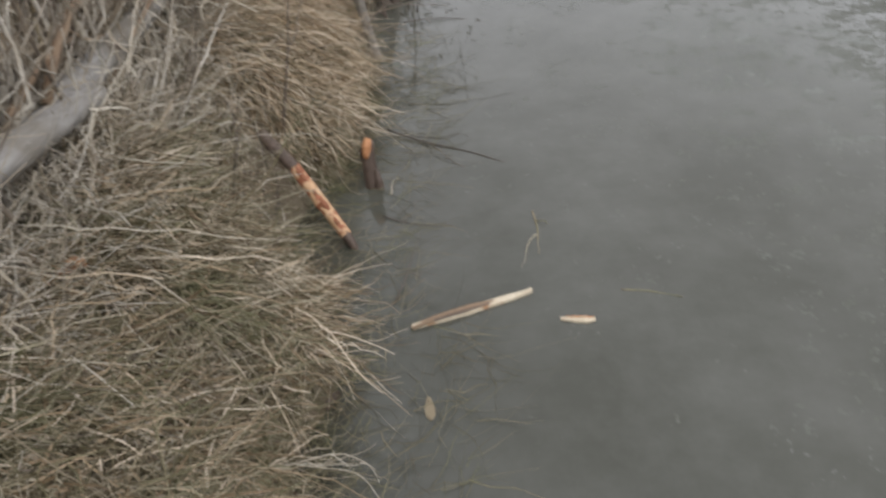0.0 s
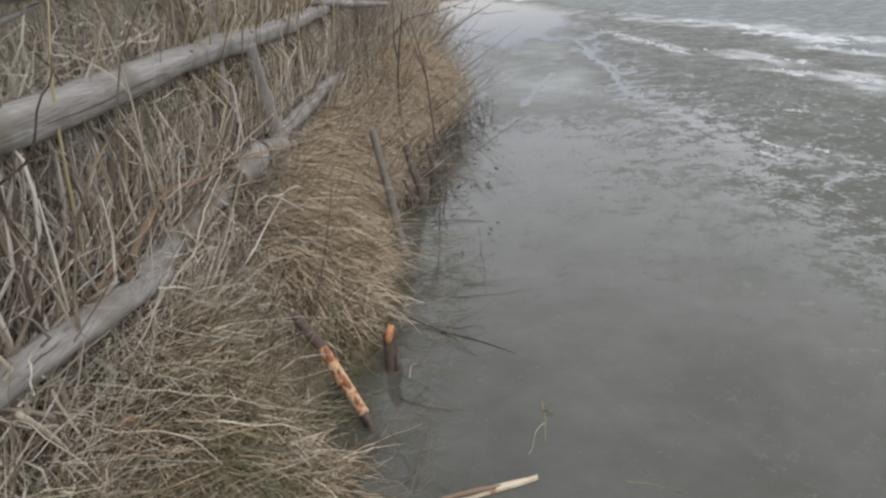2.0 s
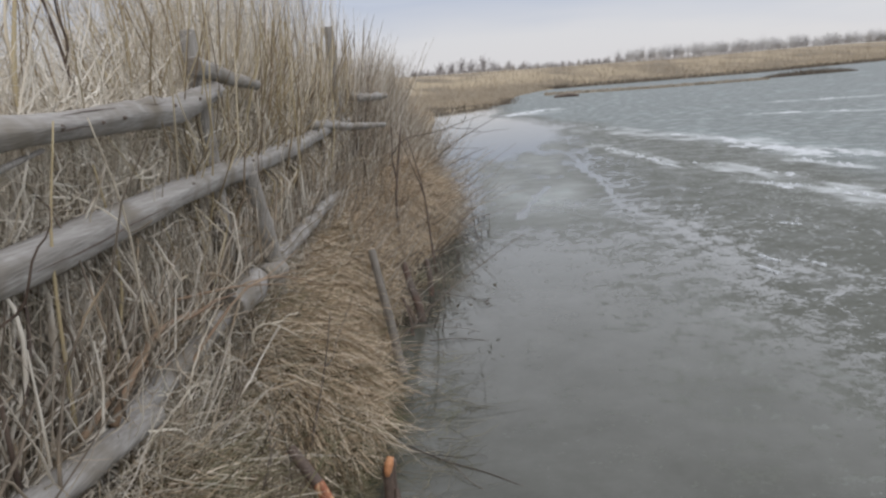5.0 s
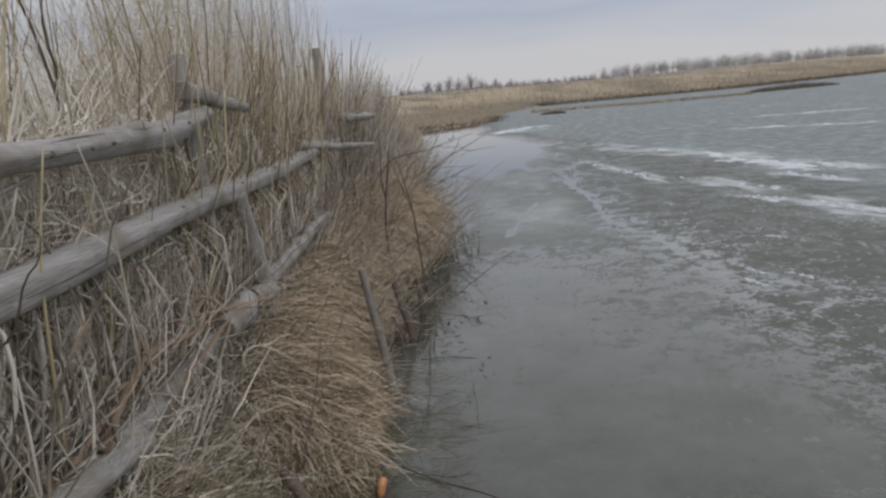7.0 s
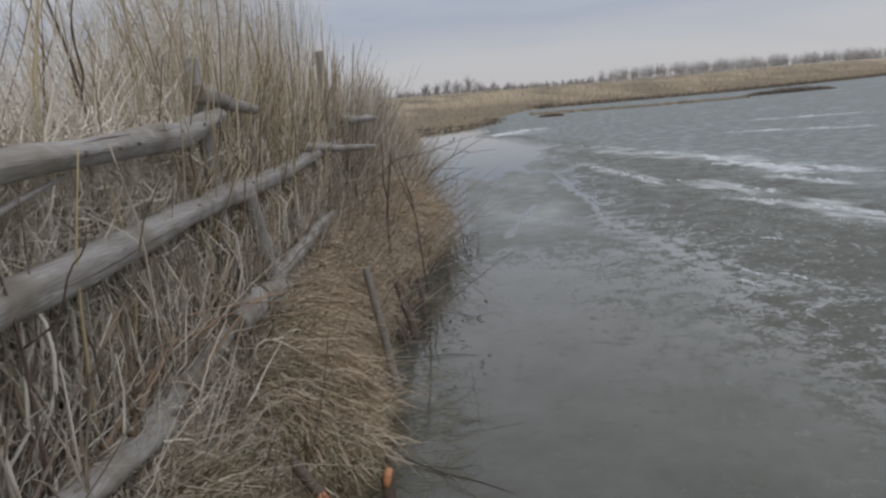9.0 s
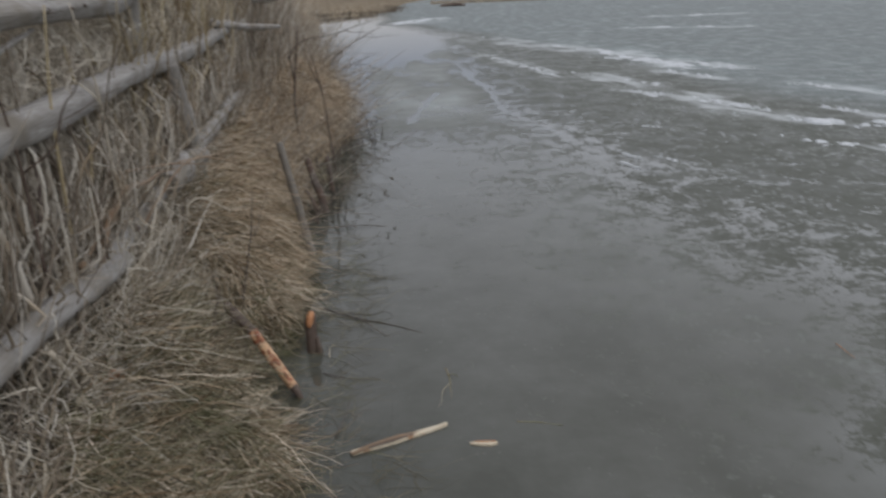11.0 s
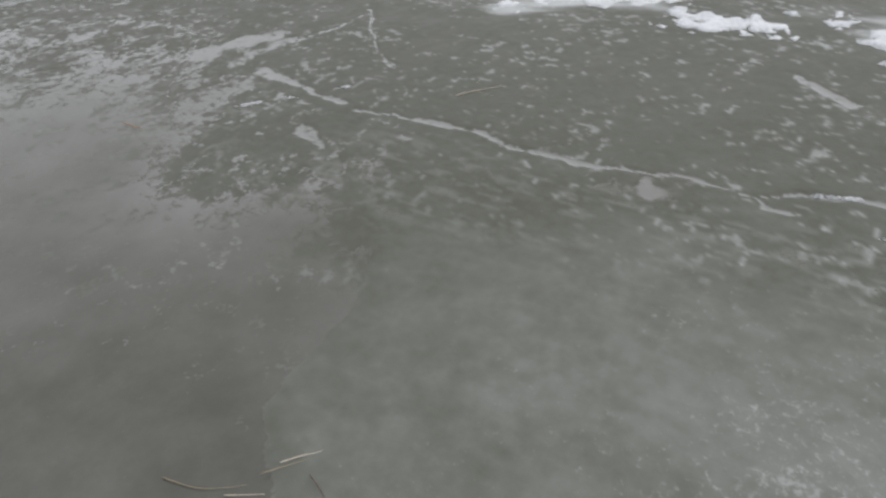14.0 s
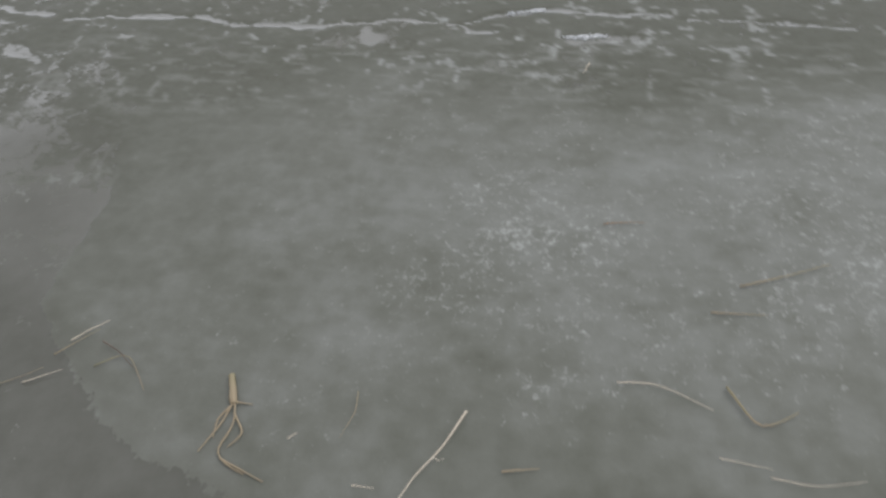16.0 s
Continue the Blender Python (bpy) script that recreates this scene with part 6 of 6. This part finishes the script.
for pts, r, mat in [
    ([(1.23, -1.87, 0.012), (1.24, -1.96, 0.014), (1.18, -2.09, 0.012)], 0.004, PALE),
    ([(1.25, -2.12, 0.012), (1.14, -2.18, 0.014), (1.20, -2.27, 0.012)], 0.008, GRASS),
    ([(1.06, -2.09, 0.012), (1.05, -2.2, 0.012)], 0.003, PALE),
    ([(1.03, -2.19, 0.012), (1.02, -2.28, 0.012), (1.05, -2.38, 0.012)], 0.003, PALE),
    ([(1.58, -2.18, 0.012), (1.64, -2.32, 0.012), (1.69, -2.42, 0.012)], 0.006, GRASS),
    ([(1.48, -2.1, 0.010), (1.49, -2.24, 0.010)], 0.005, GRASS),
    ([(1.79, -1.82, 0.010), (1.80, -1.88, 0.012), (1.81, -1.94, 0.010)], 0.005, STEM),
    ([(1.18, -0.53, 0.012), (1.15, -0.60, 0.016), (1.11, -0.66, 0.012)], 0.005, BARK),
    ([(1.03, -0.38, 0.006), (1.08, -0.47, 0.010)], 0.004, PALE),
    ([(1.17, -0.44, 0.012), (1.21, -0.47, 0.012), (1.25, -0.51, 0.012)], 0.005, PALE),
    ([(0.99, -0.20, 0.004), (1.01, -0.31, 0.005), (1.08, -0.41, 0.006)], 0.004, GRASS),
    ([(0.97, -1.13, 0.012), (0.99, -1.15, 0.012)], 0.004, PALE), ([(0.96, -1.63, 0.012), (0.98, -1.71, 0.012)], 0.006, GRASS),
    ([(2.70, -1.74, 0.012), (2.62, -1.72, 0.012)], 0.006, PALE),
    ([(1.12, -1.26, 0.012), (1.06, -1.27, 0.014), (0.99, -1.25, 0.012)], 0.003, GRASS),
    ([(0.88, -1.31, 0.012), (0.88, -1.36, 0.012)], 0.004, PALE),
    ([(1.10, -0.55, 0.012), (1.16, -0.62, 0.012), (1.05, -0.72, 0.012)], 0.004, GRASS),
    ([(1.12, -0.42, 0.012), (1.22, -0.5, 0.012)], 0.004, GRASS),
    ([(2.34, 1.67, 0.006), (2.34, 1.53, 0.006)], 0.005, CUT),
]:
    branch("ice_straw", [(a, b, c + 0.004) for a, b, c in pts], r * 0.42, [], mat, "short dry straw lying on the ice", "straw", wobble=0.004)
branch("ice_weed", [(3.31, 0.33, 0.012), (3.4, 0.27, 0.014), (3.52, 0.17, 0.012)], 0.0022, [(0.5, (3.5, 0.3, 0.02)), (0.5, (3.38, 0.15, 0.02))], PALE, "frozen pale weed on the ice", "weed")


def snow_patch(ax, ay, bx, by, half, height, seed):
    """A low ragged white streak on the ice, wet snow or the painted glint, from a to b."""
    length = math.hypot(bx - ax, by - ay) / 2 + half
    floe = half > 0.06 and ay < 7.2
    if floe:
        half, height = half * 1.7, height * 0.5
    turn = math.atan2(by - ay, bx - ax)
    nx, ny = (110, 70) if floe else (80, 40)
    u, v = np.meshgrid(np.linspace(-1.3, 1.3, nx), np.linspace(-1.9, 1.9, ny))
    c, s_ = math.cos(turn), math.sin(turn)
    x = (ax + bx) / 2 + c * u * length - s_ * v * half
    y = (ay + by) / 2 + s_ * u * length + c * v * half
    aspect = length / half
    bend = v + (0.7 if floe else 1.2) * fbm(u * aspect * 0.35 + seed, v * 0 + seed, seed, 3)
    edge = (0.32 if height < 0.033 else 0.16 if height < 0.035 else -0.02) - np.hypot(u ** 3, bend) * 0.75 + 1.3 * fbm(u * aspect * 0.5 + seed, v * 0.9, seed + 3, 3) + 1.9 * fbm(u * aspect * 2.6 + seed, v * 4.0, seed + 4, 5)
    if floe:
        edge = 0.26 - np.hypot(u ** 3, bend) * 0.72 + 1.5 * fbm(x * 3.2, y * 3.2, seed + 3, 3) + 1.6 * fbm(x * 11, y * 11, seed + 4, 4)
    z = 0.009 + smooth(0, 0.25 if floe else 0.6, edge) * height + (0.005 if floe else 0.008) * fbm(x * 9, y * 9, seed + 5)
    keep = (edge > 0) & (np.abs(u) < 1.28) & (np.abs(v) < 1.86)
    z = np.where(keep, z, -0.03)
    ob = part("snow_patch", mesh("snow_patch", np.stack([x, y, z], -1), grid_faces(nx, ny)), SNOW)
    return tagged(ob, "ragged white streak on the lake ice: wet snow, one a painted glint", "snow", "snow patches on the ice")


for i, p in enumerate(SNOW_AND_GLINT):
    snow_patch(*p, 100 + i * 7)

# ---- far shore ----
n = 42000
y = np.concatenate([rng.uniform(18, 66, n // 2), 60 + 130 * rng.random(n - n // 2) ** 1.3])
x = shore(y) - np.abs(rng.normal(0, 1, n)) * (5 + 11 * smooth(70, 95, y)) - 0.3
root = np.stack([x, y, ground_height(x, y)], -1)
way = np.stack([rng.normal(0, 0.15, n), rng.normal(0, 0.15, n), np.ones(n)], -1)
stuff("far_reeds", blades("far_reeds", root, way, rng.uniform(0.5, 0.9, n) * (0.22 + 0.78 * smooth(50, 90, y)), rng.uniform(0, 0.4, n), rng.uniform(0.02, 0.06, n), 0.3, 3), FIELD, "tan reed bed along the far shore", "reed")
n = 3200
x, y = rng.uniform(23.8, 34.3, n), rng.normal(0, 0.4, n)
along = (x - 23.8) / 10.5
y = y + 65.4 + (x - 24) * 0.57
root = np.stack([x, y, np.zeros(n)], -1)
way = np.stack([rng.normal(0, 0.3, n), rng.normal(0, 0.3, n), np.ones(n)], -1)
stuff("reed_island", blades("reed_island", root, way, rng.uniform(0.12, 0.62, n) * (0.2 + 0.8 * np.sin(np.pi * along) ** 0.7), rng.uniform(0, 0.3, n), rng.uniform(0.02, 0.06, n), 0.2, 3), DARKREED, "dark low reed island in the ice", "reed")
n = 5200
x = 4.5 + 18.0 * rng.random(n) ** 1.2
y = 57.6 + rng.normal(0, 0.45, n) + 0.8 * np.sin(x * 0.35) + 0.18 * (x - 9)
root = np.stack([x, y, np.zeros(n)], -1)
way = np.stack([rng.normal(0, 0.3, n), rng.normal(0, 0.3, n), np.ones(n)], -1)
stuff("reed_spit", blades("reed_spit", root, way, rng.uniform(0.05, 0.26, n), rng.uniform(0, 0.3, n), rng.uniform(0.05, 0.1, n), 0.2, 3), FIELD, "low tan reed spit lying before the far shore", "reed")
n = 7000
y = 78 + 70 * rng.random(n) ** 1.3
x = shore(y) + rng.normal(-0.6, 0.8, n)
root = np.stack([x, y, np.maximum(ground_height(x, y), 0)], -1)
way = np.stack([rng.normal(0, 0.25, n), rng.normal(0, 0.25, n), np.ones(n)], -1)
stuff("shore_reeds", blades("shore_reeds", root, way, rng.uniform(0.15, 0.5, n), rng.uniform(0, 0.3, n), rng.uniform(0.04, 0.09, n), 0.2, 3), DARKREED, "dark reed stubble along the far waterline", "reed")
n = 1300
y = rng.uniform(38.5, 52, n)
x = shore(y) + rng.normal(-0.4, 0.35, n)
root = np.stack([x, y, np.maximum(ground_height(x, y), 0)], -1)
way = np.stack([rng.normal(0.1, 0.25, n), rng.normal(0, 0.25, n), np.ones(n)], -1)
stuff("shore_reeds", blades("shore_reeds", root, way, rng.uniform(0.06, 0.24, n), rng.uniform(0, 0.3, n), rng.uniform(0.02, 0.05, n), 0.2, 3), DARKREED, "brown reed stubble round the end of the bay", "reed")
drift = thick("driftwood", [(4.6, 50.2, 0.05), (5.6, 50.36, 0.14), (6.3, 50.4, 0.06)], [0.08, 0.14, 0.07], BARK, None, "", 9)
tagged(drift, "dark driftwood log frozen in the ice", "log")


def far_tree(height, seed, mat, group, label):
    """A bare winter tree: trunk and a ragged domed crown of twigs."""
    r = np.random.default_rng(seed)
    root_ = tagged(new("bare_tree"), label, "tree", group)
    trunk = np.array([[(0, 0, -0.3), (0.1, 0, height * 0.3), (0, 0.1, height * 0.6), (0.1, 0, height * 0.9)]], float)
    part("trunk", mesh("trunk", *tubes(trunk, np.array([[0.16, 0.13, 0.08, 0.03]]) * height / 7, 6)), mat, root_)
    n_ = 70
    z = height * r.uniform(0.15, 0.6, n_)
    a = r.uniform(0, 6.28, n_)
    out = height * 0.36 * np.sqrt(r.uniform(0, 1, n_))
    top = height * (0.45 + 0.5 * np.sqrt(1 - (out / (0.37 * height)) ** 2)) * r.uniform(0.5, 1.1, n_)
    st = np.stack([np.zeros(n_), np.zeros(n_), z], -1)
    en = np.stack([np.cos(a) * out, np.sin(a) * out, top], -1)
    t = np.linspace(0, 1, 4)[None, :, None]
    pth = st[:, None] * (1 - t) + en[:, None] * t
    pth[:, :, 2] -= 0.05 * height * np.sin(np.pi * t[:, :, 0])
    part("crown", mesh("crown", *tubes(pth, np.linspace(0.07, 0.03, 4)[None].repeat(n_, 0) * height / 7, 3)), mat, root_)
    return root_


n = 5200
x = rng.uniform(-60, 290, n)
y = 424 + rng.uniform(-14, 14, n) + 0.1 * x
root = np.stack([x, y, ground_height(x, y) - 0.2], -1)
way = np.stack([rng.normal(0, 0.3, n), rng.normal(0, 0.3, n), np.ones(n)], -1)
size = rng.uniform(1.2, 2.8, n) * (1 + 0.15 * smooth(55, 90, x)) * (0.75 + 0.8 * (fbm(x * 0.08, y * 0, 19) + 0.3))
stuff("far_brush", blades("far_brush", root, way, size, np.zeros(n), rng.uniform(0.15, 0.4, n), 0.15, 3), HAZYWOOD, "grey brush under the far trees, paled by painted haze", "shrub")
# paleness of these trees is haze held in their colour
row = [far_tree(h, i + 1, HAZYTREE, "row of bare trees on the far shore", "tall bare grey tree in the far row, paled by painted haze") for i, h in enumerate((8.6, 9.8, 7.4, 9.0))]
wood = [far_tree(h, i + 11, HAZYWOOD, "dark wood beyond the far field", "bare darker-grey tree of the far wood, paled by painted haze") for i, h in enumerate((4.8, 5.8, 4.2, 5.2))]
used = {}
for i in range(300):
    x = -45 + 335 * (i + rng.uniform(-0.45, 0.45)) / 300
    y = 430 + rng.uniform(-15, 15) + 0.1 * x
    z = float(ground_height(np.array(x), np.array(y))) - 0.3
    kinds = wood if x < 75 + rng.uniform(-10, 10) else row
    if kinds is row and rng.random() < 0.06:
        continue
    tree = kinds[i % 4]
    if tree.name not in used:
        used[tree.name] = True
        tree.matrix_basis = pose(x, y, z, 0, 0, 57 * i)
    else:
        copy_thing(tree, pose(x, y, z, 0, 0, 57 * i))
bush = far_tree(5.0, 31, HAZYWOOD, "bushes before the far wood", "bare reddish-grey bush before the far wood, paled by painted haze")
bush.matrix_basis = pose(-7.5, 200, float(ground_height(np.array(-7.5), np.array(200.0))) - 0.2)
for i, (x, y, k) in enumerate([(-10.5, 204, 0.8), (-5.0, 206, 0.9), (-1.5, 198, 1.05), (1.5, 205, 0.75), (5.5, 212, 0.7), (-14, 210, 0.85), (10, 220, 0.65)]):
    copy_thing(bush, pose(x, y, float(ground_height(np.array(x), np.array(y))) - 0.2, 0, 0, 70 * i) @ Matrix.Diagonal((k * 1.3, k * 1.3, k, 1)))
